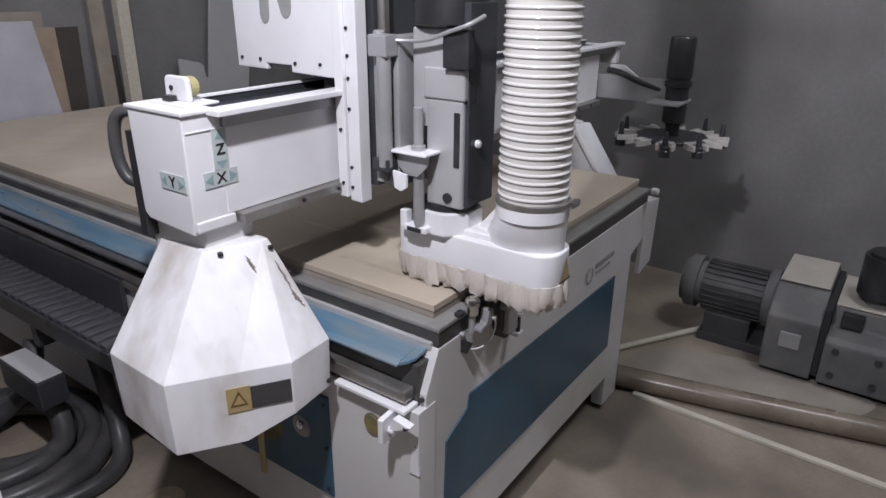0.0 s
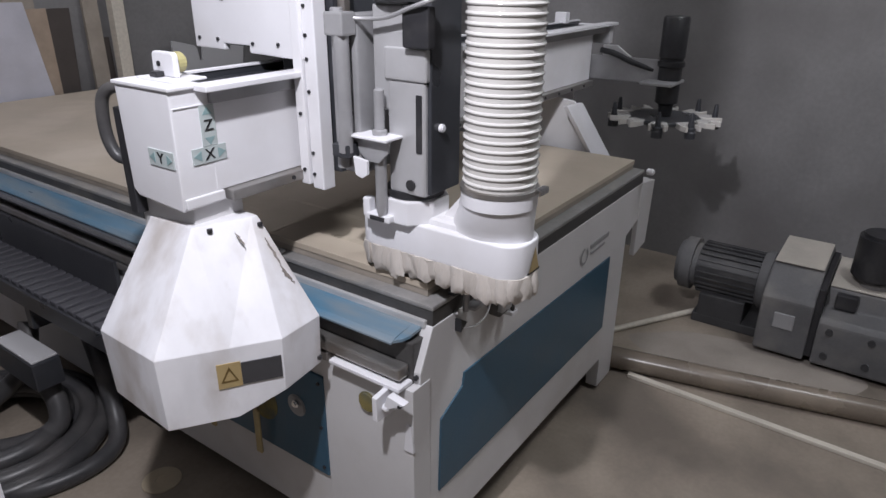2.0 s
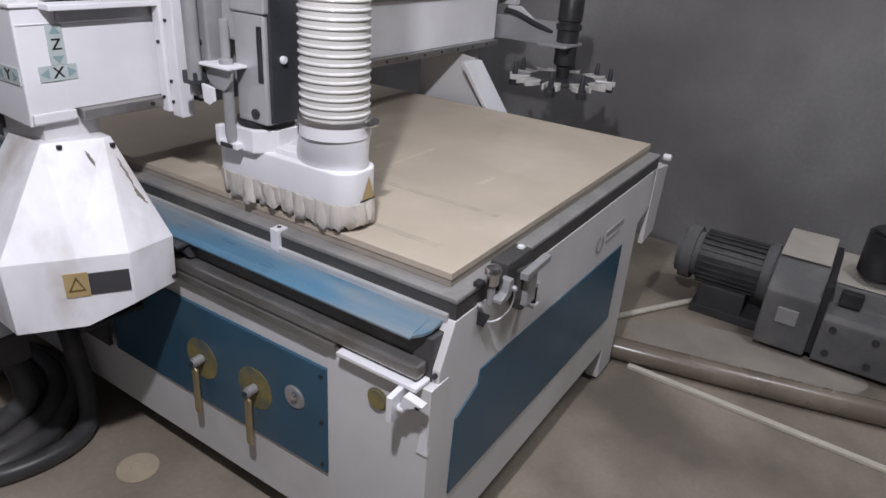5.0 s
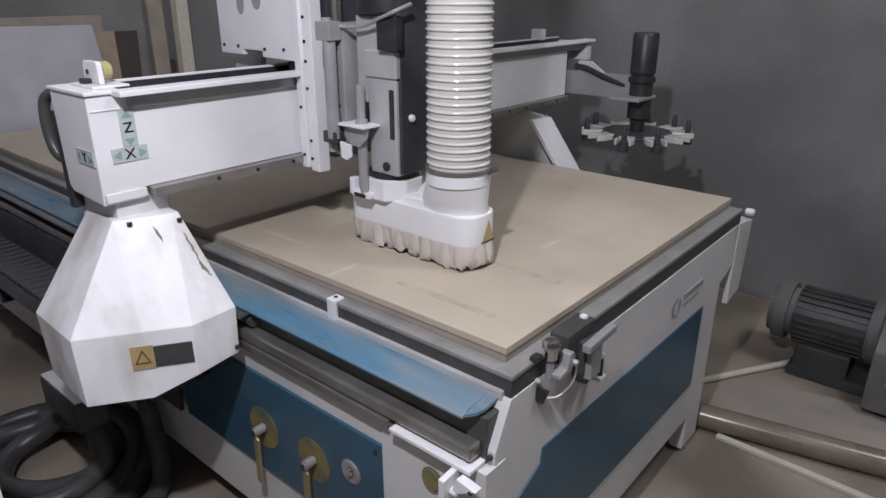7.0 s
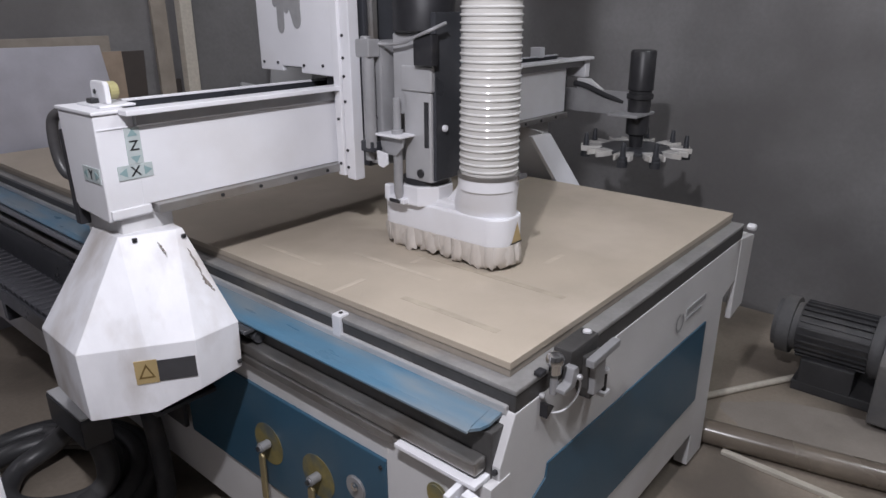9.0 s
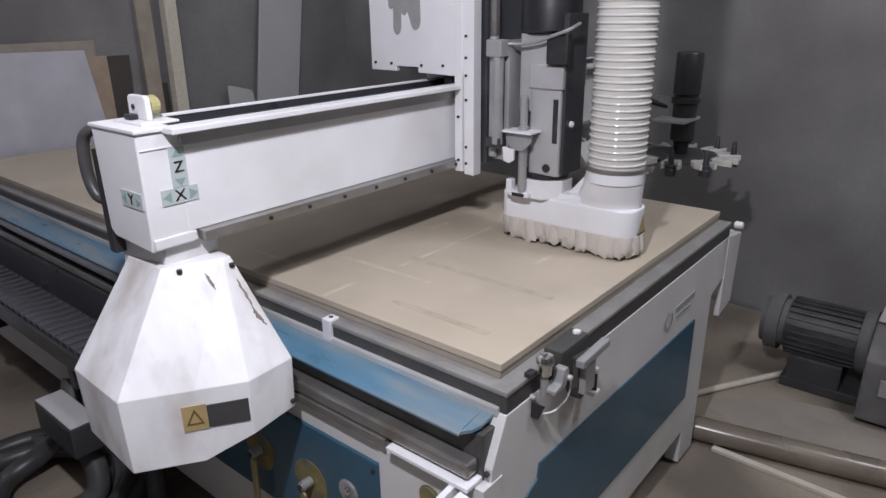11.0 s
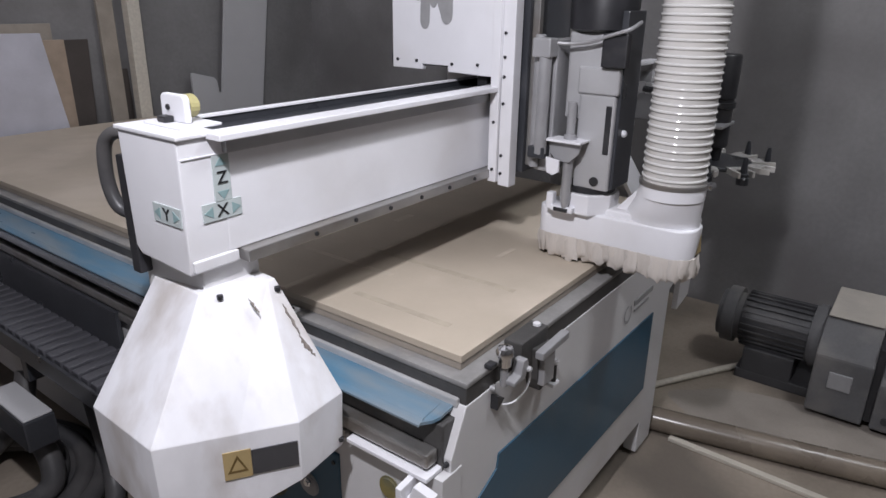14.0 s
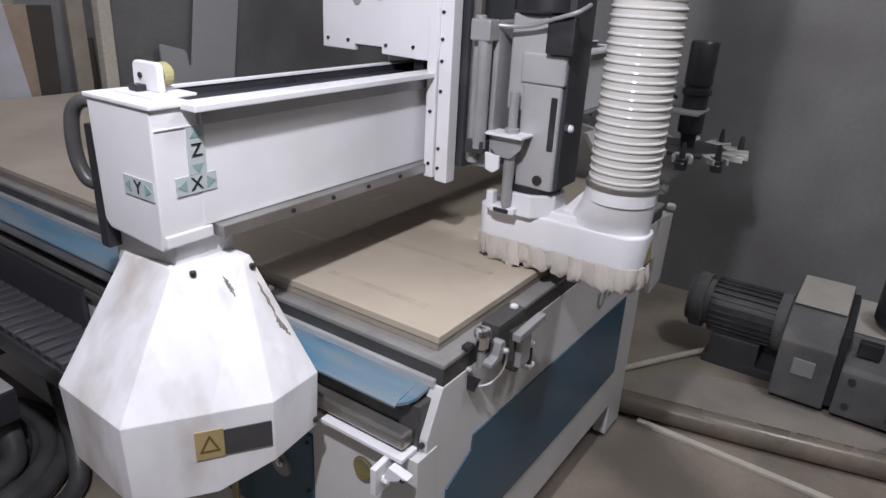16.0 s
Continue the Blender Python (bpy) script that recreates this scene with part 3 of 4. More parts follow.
        bm.faces.new((vo[i], vo[j], vi[j], vi[i]))
    part("warning_triangle", bm, decal_brown, hood)
    for p in ((-0.235, -0.083, 1.028), (-0.335, -0.044, 1.035), (-0.192, -0.192, 0.708)):
        part("cover_screw", moved(cyl((0, 0), 0.006, -0.004, 0.004, "z", 10), Matrix.Translation(p)), black, hood)
    rng = random.Random(4)
    for name_label, p0, p1, face, width in (("brown scuff in the enamel", (-0.237, -0.0965, 1.000), (-0.225, -0.128, 0.941), (0.07, -0.88, 0.47), 0.0022), ("", (-0.228, -0.129, 0.940), (-0.213, -0.152, 0.895), (0.07, -0.88, 0.47), 0.0038), ("", (-0.297, -0.0765, 1.028), (-0.291, -0.0965, 1.000), (-0.41, -0.66, 0.62), 0.002)):
        p0, p1, face = Vector(p0), Vector(p1), Vector(face)
        across = (p1 - p0).cross(face).normalized()
        bm = bmesh.new()
        rows_ = []
        for k in range(13):
            c = p0.lerp(p1, k / 12) + face * 0.0012 + across * rng.uniform(-1, 1) * width * 0.7
            w = width * math.sin(math.pi * (k + 0.4) / 12.8) * rng.uniform(0.4, 1.5) + 0.0002
            rows_.append([bm.verts.new(c - across * w), bm.verts.new(c + across * w), bm.verts.new(c + across * w - face * 0.004), bm.verts.new(c - across * w - face * 0.004)])
        for r0, r1 in zip(rows_, rows_[1:]):
            for k in range(4):
                bm.faces.new((r0[k], r0[(k + 1) % 4], r1[(k + 1) % 4], r1[k]))
        bm.faces.new(rows_[0])
        bm.faces.new(rows_[-1][::-1])
        bmesh.ops.recalc_face_normals(bm, faces=bm.faces)
        part("scuff", bm, scuff_mat, hood, name_label)
    part("neck_plate", box(-0.345, -0.218, -0.012, 0.18, 1.0, 1.088, 0.004), frame_white, g)
    # far leg with a slanted flange
    part("far_leg", box(1.38, 1.54, 0.0, 0.17, 0.72, 1.11, 0.004), frame_white, g)
    bm = bmesh.new()
    f0 = [(1.237, -0.112, 1.060), (1.367, -0.118, 1.055), (1.470, -0.250, 0.78), (1.330, -0.250, 0.78)]
    vs = [bm.verts.new(p) for p in f0] + [bm.verts.new((x, y + 0.018, z)) for x, y, z in f0]
    for q in ((0, 1, 2, 3), (7, 6, 5, 4), (0, 4, 5, 1), (1, 5, 6, 2), (2, 6, 7, 3), (3, 7, 4, 0)):
        bm.faces.new([vs[k] for k in q])
    bmesh.ops.recalc_face_normals(bm, faces=bm.faces)
    part("far_flange", bevelled(bm, 0.002), white, g, "slanted white flange")
    part("far_plate", prism([(0.17, 1.10), (-0.09, 1.06), (-0.235, 0.78), (0.17, 0.72)], "x", 1.345, 1.36, 0.002), frame_white, g)
    part("beam_end", box(1.622, 1.65, -0.015, 0.175, 1.09, 1.31, 0.003), black, g)
    part("rail_end", box(1.745, 1.785, -0.05, 0.105, 1.245, 1.322, 0.003), white, g)
    part("rear_stop", box(1.58, 1.62, 0.085, 0.135, 1.33, 1.375, 0.004), white, g)
    # tool carousel on an arm beyond the far end
    cx, cy = 1.668, -0.352
    part("carousel_arm", prism([(1.645, 1.21), (1.68, 1.20), (1.70, 1.15), (1.71, 1.135), (1.71, 1.115), (1.645, 1.11)], "y", -0.33, 0.03, 0.004), grey_metal, g, "grey carousel bracket")
    part("arm_top", box(1.55, 1.72, -0.40, -0.27, 1.118, 1.130, 0.004), grey_metal, g)
    part("arm_web", prism([(-0.30, 1.132), (-0.06, 1.132), (-0.06, 1.25), (-0.12, 1.25)], "x", 1.66, 1.675, 0.002), frame_white, g)
    part("arm_cable", tube([(1.64, -0.06, 1.23), (1.64, -0.12, 1.22), (1.645, -0.20, 1.19), (1.655, -0.29, 1.165)], 0.012, 10), black, g, "black cable")
    part("carousel_motor", lathe((cx, cy), [(0.046, 1.215), (0.051, 1.22), (0.051, 1.368), (0.045, 1.376)], 24), black, g, "black cylindrical motor", smooth=True)
    part("carousel_column", lathe((cx, cy), [(0.026, 0.97), (0.030, 1.03), (0.046, 1.04), (0.046, 1.18), (0.054, 1.185), (0.054, 1.203), (0.046, 1.205), (0.046, 1.215)], 24), black, g, "black column", smooth=True)
    part("carousel_disc", lathe((cx, cy), [(0.03, 0.968), (0.145, 0.968), (0.15, 0.972), (0.15, 0.98), (0.145, 0.984), (0.03, 0.984)], 32), dark_plate, g)
    fork = part("tool_fork", prism([(0.15, -0.03), (0.21, -0.042), (0.245, -0.036), (0.245, -0.026), (0.205, -0.024), (0.205, 0.024), (0.245, 0.026), (0.245, 0.036), (0.21, 0.042), (0.15, 0.03)], "z", -0.012, 0.012, 0.003), hose_mat, g, "pale plastic tool fork")
    holder = part("tool_holder", lathe((0.222, 0), [(0.012, -0.044), (0.024, -0.042), (0.024, -0.016), (0.020, -0.012), (0.020, 0.0), (0.014, 0.004), (0.009, 0.056), (0.006, 0.066)], 16), dark_plate, g, "dark steel tool holder", smooth=True)
    for n in range(10):
        ang = 2 * math.pi * n / 10 + 0.2
        for ob in ([fork, holder] if n % 3 != 1 else [fork]):
            o = ob if n == 0 else ob.copy()
            if n:
                scene.collection.objects.link(o)
            o.location, o.rotation_euler, o.scale = (cx, cy, 0.976), (0, 0, ang), (0.92, 0.92, 0.92)
    return g


GANTRY = gantry()


# ---- spindle carriage: keyed along the beam; its own space has x = 0 at the side plate's front foot ----
def carriage():
    c = thing("spindle_carriage", "white spindle carriage with a dust shoe and corrugated extraction hose", "spindle head")
    plate = [(0.300, 1.362), (0.300, 2.15), (-0.074, 2.15), (-0.074, 1.357), (-0.01, 1.357), (0.10, 1.360), (0.10, 1.376), (0.19, 1.376), (0.19, 1.361)]
    part("side_plate", prism(plate, "x", -0.062, -0.045, 0.003), white, c, "large white side cover")
    part("guide_column", prism([(-0.045, 1.074), (-0.045, 2.15), (-0.072, 2.15), (-0.072, 1.074)], "x", -0.066, -0.03, 0.003), white, c, "white upright angle with screws")
    part("guide_column", prism([(-0.074, 1.066), (-0.074, 2.15), (-0.110, 2.15), (-0.110, 1.064)], "x", -0.058, -0.02, 0.003), white, c)
    screw = part("screw", cyl((0, 0), 0.0042, -0.003, 0.003, "x", 10), black, c)
    screw.location = (-0.067, -0.060, 1.11)
    spots = [(-0.0585, -0.083, z) for z in (1.10, 1.15, 1.29, 1.36, 1.41, 1.47, 1.60, 1.75)] + [(-0.067, -0.060, 1.24), (-0.063, 0.0, 1.385), (-0.063, 0.085, 1.382), (-0.063, 0.21, 1.385), (-0.063, 0.28, 1.385)]
    copies(screw, spots)
    drip = [(0.215, 1.70), (0.085, 1.70)]
    for yc, zc, r in ((0.105, 1.515, 0.020), (0.150, 1.545, 0.012), (0.180, 1.495, 0.016), (0.204, 1.56, 0.010)):
        drip += [(yc + r * math.cos(radians(a)), zc + 1.5 * r * math.sin(radians(a))) for a in range(190, 351, 20)]
    part("maker_mark", prism(drip, "x", -0.0645, -0.0615, 0), grey_ink, c, "grey painted mark")
    part("top_cover", box(-0.06, 0.26, -0.12, 0.32, 2.15, 2.165, 0.003), white, c)
    parts_before = fixed = set(c.children)
    part("slide_plate", box(-0.012, 0.24, -0.14, -0.02, 1.10, 2.15, 0.004), dark_plate, c, "dark slide plate")
    part("slide_body", box(-0.04, 0.22, -0.03, 0.0, 1.10, 2.1, 0.003), black, c)
    part("beam_shoe", box(-0.05, 0.24, -0.03, 0.30, 1.372, 1.40, 0.003), dark_plate, c)
    part("far_plate", box(0.24, 0.256, -0.12, 0.31, 1.12, 2.15, 0.003), frame_white, c)
    for x in (0.0, 0.215):
        part("z_rail", box(x, x + 0.018, -0.162, -0.14, 1.12, 2.1, 0.003), rail_steel, c)
    # spindle
    part("spindle_mount", box(0.02, 0.205, -0.195, -0.145, 1.13, 1.46, 0.005), grey_metal, c, "grey spindle mount")
    part("mount_bolt", cyl((-0.17, 1.26), 0.007, 0.016, 0.022, "x", 10), black, c)
    part("mount_bolt", cyl((-0.17, 1.40), 0.007, 0.016, 0.022, "x", 10), black, c)
    part("spindle_body", box(0.05, 0.175, -0.343, -0.246, 1.095, 1.335, 0.008, 3), spindle_metal, c, "square aluminium spindle")
    part("spindle_collar", box(0.046, 0.178, -0.349, -0.241, 1.335, 1.400, 0.006, 3), spindle_metal, c)
    part("spindle_upper", box(0.053, 0.172, -0.298, -0.207, 1.27, 1.480, 0.008, 3), spindle_metal, c, "upper spindle housing")
    part("spindle_slot", box(0.0475, 0.06, -0.336, -0.321, 1.19, 1.31, 0.002), black, c)
    part("spindle_notch", cyl((-0.306, 1.118), 0.012, 0.046, 0.06, "x", 12), black, c)
    part("spindle_front", box(0.06, 0.166, -0.352, -0.335, 1.10, 1.53, 0.003), dark_plate, c)
    part("spindle_ring", lathe((0.112, -0.27), [(0.060, 1.080), (0.066, 1.082), (0.066, 1.097), (0.055, 1.10)], 28), black, c, smooth=True)
    part("terminal_box", box(0.030, 0.056, -0.366, -0.303, 1.402, 1.480, 0.004), black, c, "black terminal box")
    part("spindle_cap", lathe((0.112, -0.268), [(0.074, 1.481), (0.082, 1.486), (0.082, 1.70), (0.075, 1.71)], 28), black, c, "black spindle cap", smooth=True)
    part("status_lamp", cyl((0.092, 1.24), 0.009, -0.362, -0.350, "y", 16, 0.003), white, c, "small white button")
    part("spindle_cable", tube([(0.00, -0.165, 1.455), (0.025, -0.215, 1.452), (0.03, -0.27, 1.458), (0.026, -0.32, 1.474), (0.025, -0.37, 1.490), (0.07, -0.378, 1.505)], 0.0045, 8), grey_metal, c, "grey cable")
    # lifting cylinder for the shoe
    part("lift_cylinder", lathe((-0.005, -0.175), [(0.012, 1.18), (0.016, 1.182), (0.016, 1.44), (0.012, 1.442)], 16), grey_metal, c, "slim pneumatic cylinder", smooth=True)
    part("lift_cylinder", lathe((0.012, -0.15), [(0.010, 1.14), (0.013, 1.142), (0.013, 1.47), (0.010, 1.472)], 16), grey_metal, c, smooth=True)
    part("cylinder_head", box(-0.022, 0.02, -0.195, -0.145, 1.42, 1.465, 0.004), grey_metal, c)
    part("cylinder_foot", box(-0.018, 0.022, -0.19, -0.145, 1.17, 1.20, 0.004), dark_plate, c)
    part("lift_bracket", box(-0.005, 0.055, -0.285, -0.185, 1.216, 1.222, 0.002), white, c, "white lift bracket")
    part("lift_bracket_web", prism([(-0.19, 1.217), (-0.28, 1.217), (-0.275, 1.19), (-0.25, 1.165), (-0.215, 1.165), (-0.195, 1.185)], "x", 0.012, 0.018, 0.001), grey_metal, c)
    part("bracket_tab", prism([(-0.192, 1.175), (-0.23, 1.17), (-0.23, 1.14), (-0.215, 1.13), (-0.197, 1.135)], "x", -0.004, 0.004, 0.001), white, c)
    part("lift_rod", lathe((0.03, -0.24), [(0.009, 1.04), (0.013, 1.06), (0.013, 1.20), (0.016, 1.222), (0.016, 1.232), (0.011, 1.234), (0.011, 1.315), (0.008, 1.317)], 16), grey_metal, c, "grey lift rod", smooth=True)
    part("lift_stud", box(0.028, 0.05, -0.205, -0.185, 1.03, 1.075, 0.004), white, c)
    part("rod_clamp", box(0.022, 0.055, -0.265, -0.20, 1.028, 1.043, 0.003), white, c)
    part("clamp_slot", box(0.019, 0.03, -0.252, -0.212, 1.03, 1.04, 0.001), black, c)
    for o in set(c.children) - parts_before:
        o.location.y -= 0.045
        if o.name.startswith(("slide", "beam_shoe", "far_plate", "z_rail")):
            o.location.y += 0.06
    # dust shoe: rounded outline, thick rim, spindle collar, hose cone
    def outline(grow=0.0):
        pts = []
        for cx, cy, r, a0, a1 in ((0.140, -0.225, 0.036, 0, 90), (0.092, -0.225, 0.036, 90, 180), (0.108, -0.560, 0.050, 180, 270), (0.138, -0.560, 0.050, 270, 360)):
            for k in range(7):
                a = radians(a0 + (a1 - a0) * k / 6)
                pts.append((cx + (r + grow) * math.cos(a), cy + (r + grow) * math.sin(a)))
        return pts
    part("shoe_body", prism(outline(), "z", 0.95, 1.028, 0.006, 3), white, c, "white dust shoe", smooth=True)
    octo = [(0.112 + 0.078 * math.cos(radians(22.5 + 45 * k)), -0.315 + 0.078 * math.sin(radians(22.5 + 45 * k))) for k in range(8)]
    part("shoe_collar", prism(octo, "z", 1.024, 1.080, 0.004), white, c, "eight-sided collar")
    part("hose_cone", lathe((0.113, -0.532), [(0.070, 1.095), (0.0795, 1.10), (0.080, 1.13), (0.076, 1.132)], 36), white, c, smooth=True)
    bm = bmesh.new()
    rows = []
    for rx, ry, ox, oy, z in ((0.064, 0.094, 0.124, -0.512, 1.022), (0.064, 0.094, 0.124, -0.512, 1.032), (0.068, 0.090, 0.121, -0.516, 1.052), (0.074, 0.083, 0.116, -0.526, 1.082), (0.0785, 0.079, 0.113, -0.532, 1.12)):
        rows.append([bm.verts.new((ox + rx * math.cos(2 * math.pi * k / 36), oy + ry * math.sin(2 * math.pi * k / 36), z)) for k in range(36)])
    for r0, r1 in zip(rows, rows[1:]):
        for k in range(36):
            bm.faces.new((r0[k], r0[(k + 1) % 36], r1[(k + 1) % 36], r1[k]))
    bm.faces.new(rows[0][::-1])
    bm.faces.new(rows[-1])
    part("cone_flare", bm, white, c, "white flared hose socket", smooth=True)
    part("cone_web", prism([(0.075, -0.37), (0.15, -0.37), (0.175, -0.47), (0.075, -0.47)], "z", 1.02, 1.044, 0.01, 3), white, c)
    part("cone_fin", prism([(-0.385, 1.03), (-0.46, 1.03), (-0.46, 1.10), (-0.445, 1.10)], "x", 0.105, 0.12, 0.002), white, c)
    bm = bmesh.new()
    vs = [bm.verts.new(p) for p in ((0.112, -0.6115, 0.958), (0.156, -0.6115, 0.958), (0.136, -0.6115, 1.012))]
    bm.faces.new(vs)
    part("warning_decal", bm, yellow, c, "yellow warning triangle")
    for s in ((0.109, 0.159, 0.954, 0.958), ):
        part("decal_border", box(s[0], s[1], -0.612, -0.6095, s[2], s[3], 0), ink, c)
    # hose
    prof, z = [(0.074, 1.10)], 1.135
    pitch = 0.0178
    while z < 2.9:
        prof += [(0.0735, z), (0.0745, z + pitch * 0.5), (0.0735, z + pitch * 0.86)]
        z += pitch
    prof.append((0.073, z))
    part("hose", lathe((0.113, -0.532), prof, 36), hose_mat, c, "cream corrugated hose", smooth=True)
    bm = bmesh.new()
    n = 36
    rings = []
    for r, dz in ((0.0735, -0.0040), (0.0768, -0.0024), (0.0778, 0.0), (0.0768, 0.0024), (0.0735, 0.0040)):
        rings.append([bm.verts.new((r * math.cos(2 * math.pi * i / n), r * math.sin(2 * math.pi * i / n), dz)) for i in range(n)])
    for a_, b_ in zip(rings, rings[1:]):
        for i in range(n):
            bm.faces.new((a_[i], a_[(i + 1) % n], b_[(i + 1) % n], b_[i]))
    first = part("hose_rib", bm, rib_mat, c, smooth=True)
    first.location = (0.113, -0.532, 1.135 - 0.002)
    copies(first, [(0.113, -0.532, 1.133 + pitch * k) for k in range(1, 98)])
    part("hose_clamp", lathe((0.113, -0.532), [(0.079, 1.128), (0.0815, 1.129), (0.0815, 1.139), (0.079, 1.14)], 36), rail_steel, c, "steel band clamp", smooth=True)
    part("clamp_screw", box(0.115, 0.155, -0.624, -0.609, 1.127, 1.141, 0.003), chrome, c)
    # bristles: tufts round the rim, each a tapered lobe
    rng = random.Random(5)
    kinds = []
    for k in range(5):
        bm = bmesh.new()
        m, rows = 8, [(0.0, 1.0), (-0.02, 1.06), (-0.042, 1.02), (-0.060, 0.86), (-0.066, 0.45)]
        rr = []
        for zz, s in rows:
            rr.append([bm.verts.new((s * 0.021 * math.cos(2 * math.pi * i / m) * (1 + 0.16 * rng.uniform(-1, 1)), s * 0.009 * math.sin(2 * math.pi * i / m) * (1 + 0.2 * rng.uniform(-1, 1)), zz * (1 + (0.1 * rng.uniform(-1, 1) if zz < -0.03 else 0)))) for i in range(m)])
        for a_, b_ in zip(rr, rr[1:]):
            for i in range(m):
                bm.faces.new((a_[i], a_[(i + 1) % m], b_[(i + 1) % m], b_[i]))
        bm.faces.new(rr[0][::-1])
        bm.faces.new(rr[-1])
        kinds.append(part("bristle_tuft", bm, bristle, c, "pale bristle tuft", smooth=True))
    pts = outline(-0.008)
    line = [Vector((*p, 0)) for p in pts]
    line.append(line[0])
    length = sum((b - a).length for a, b in zip(line, line[1:]))
    count = 50
    for k in range(count):
        s = length * (k + 0.3 * rng.uniform(-1, 1)) / count
        for a, b in zip(line, line[1:]):
            d = (b - a).length
            if s <= d or b is line[-1]:
                p, ahead = a + (b - a) * (min(s, d) / max(d, 1e-6)), (b - a)
                break
            s -= d
        o = kinds[k] if k < 5 else kinds[rng.randrange(5)].copy()
        if k >= 5:
            scene.collection.objects.link(o)
        o.location = (p.x, p.y, 0.953)
        o.rotation_euler = (radians(rng.uniform(-7, 7)), radians(rng.uniform(-7, 7)), math.atan2(ahead.y, ahead.x))
        o.scale = (rng.uniform(0.85, 1.35), rng.uniform(0.9, 1.35), rng.uniform(0.78, 1.0))
    for o in c.children:
        if o not in fixed and not o.name.startswith(("slide", "beam_shoe", "far_plate", "z_rail")):
            o.location.x -= 0.088
    return c


CARRIAGE = carriage()


# ---- vacuum pump and motor on the floor ----
def vacuum_pump():
    p = thing("vacuum_pump", "dust-covered grey vacuum pump with its electric motor on the floor", "vacuum pump")
    part("front_block", prism([(1.66, 0.03), (2.18, 0.03), (2.18, 0.36), (2.10, 0.40), (1.80, 0.39), (1.68, 0.30), (1.66, 0.28)], "y", -0.58, -0.38, 0.01), pump_mat, p, "dusty cast block")
    part("block_top", prism([(1.79, 0.392), (2.11, 0.402), (2.11, 0.408), (1.785, 0.398)], "y", -0.575, -0.385, 0.002), pump_top, p, "thick dust on top")
    part("joint", box(1.67, 2.15, -0.605, -0.58, 0.05, 0.36, 0.004), black, p)
    part("rear_block", prism([(1.66, 0.03), (2.18, 0.03), (2.18, 0.33), (1.80, 0.33), (1.78, 0.25), (1.68, 0.24), (1.66, 0.22)], "y", -1.15, -0.605, 0.01), pump_mat, p)
    part("block_top", prism([(1.80, 0.332), (2.17, 0.332), (2.17, 0.337), (1.80, 0.337)], "y", -1.14, -0.61, 0.002), pump_top, p)
    part("inlet", box(1.755, 1.79, -0.72, -0.64, 0.255, 0.32, 0.006), black, p)
    part("filter_neck", cyl((1.90, -0.76), 0.06, 0.33, 0.40, "z", 20, 0.004), pump_mat, p)
    part("filter", cyl((0, 0), 0.09, -0.1, 0.1, "z", 26, 0.015), black, p, "black filter drum", smooth=True).location = (1.90, -0.75, 0.465)
    bolt = part("bolt", cyl((0, 0), 0.014, -0.006, 0.006, "x", 10), motor_dark, p)
    bolt.location = (1.657, -0.65, 0.19)
    copies(bolt, [(1.657, -0.65, 0.08), (1.657, -0.80, 0.19), (1.657, -0.80, 0.08), (1.657, -0.95, 0.19), (1.657, -0.95, 0.08), (1.657, -1.08, 0.14)])
    part("oil_plate", box(1.654, 1.664, -0.52, -0.44, 0.15, 0.22, 0.004), grey_metal, p)
    part("coupling", cyl((1.92, 0.24), 0.135, -0.385, -0.33, "y", 28, 0.012), pump_mat, p, smooth=True)
    motor = part("motor", cyl((1.92, 0.24), 0.115, -0.335, -0.06, "y", 32, 0.008), motor_dark, p, "dark finned motor casing", smooth=True)
    fin = part("fin", box(-0.003, 0.003, -0.26, 0.0, 0.0, 0.012, 0), motor_dark, motor)
    for k in range(26):
        o = fin if k == 0 else fin.copy()
        if k:
            scene.collection.objects.link(o)
        ang = 2 * math.pi * k / 26
        o.location, o.rotation_euler = (1.92 + 0.113 * math.sin(ang), -0.068, 0.24 + 0.113 * math.cos(ang)), (0, ang, 0)
    part("fan_cover", cyl((1.92, 0.24), 0.125, -0.06, 0.035, "y", 32, 0.022), pump_mat, p, "dusty fan cover", smooth=True)
    part("base_frame", box(1.80, 2.08, -1.15, -0.08, 0.0, 0.045, 0.006), motor_dark, p)
    part("motor_foot", box(1.80, 2.04, -0.30, -0.10, 0.04, 0.15, 0.006), motor_dark, p)
    p.location = (0.06, -0.05, 0)
    return p


vacuum_pump()

# ---- loose things on the floor ----
pipe = thing("flexible_pipe", "dusty brown flexible suction pipe lying on the floor", "pipe")
part("pipe", tube([(1.10, 0.34, 0.045), (1.23, 0.10, 0.045), (1.285, -0.12, 0.045), (1.345, -0.40, 0.045), (1.415, -0.70, 0.045), (1.50, -1.05, 0.045), (1.66, -1.7, 0.045), (1.80, -2.4, 0.045)], 0.045, 16, 40, rib=0.0012), pipe_mat, pipe, smooth=True)
lath = thing("wooden_lath", "long pale wooden lath lying on the floor", "lath")
part("lath", moved(box(-0.013, 0.013, -1.3, 0.0, 0, 0.014, 0.002), pose(1.226, -0.062, 0.001, 0, 0, -2.0)), lath_mat, lath)
rod = thing("plastic_tube", "short pale plastic tube lying on the floor by the pump", "tube")
part("tube", tube([(1.50, 0.14, 0.014), (1.74, -0.005, 0.014), (1.95, -0.135, 0.014)], 0.014, 12), lath_mat, rod, smooth=True)


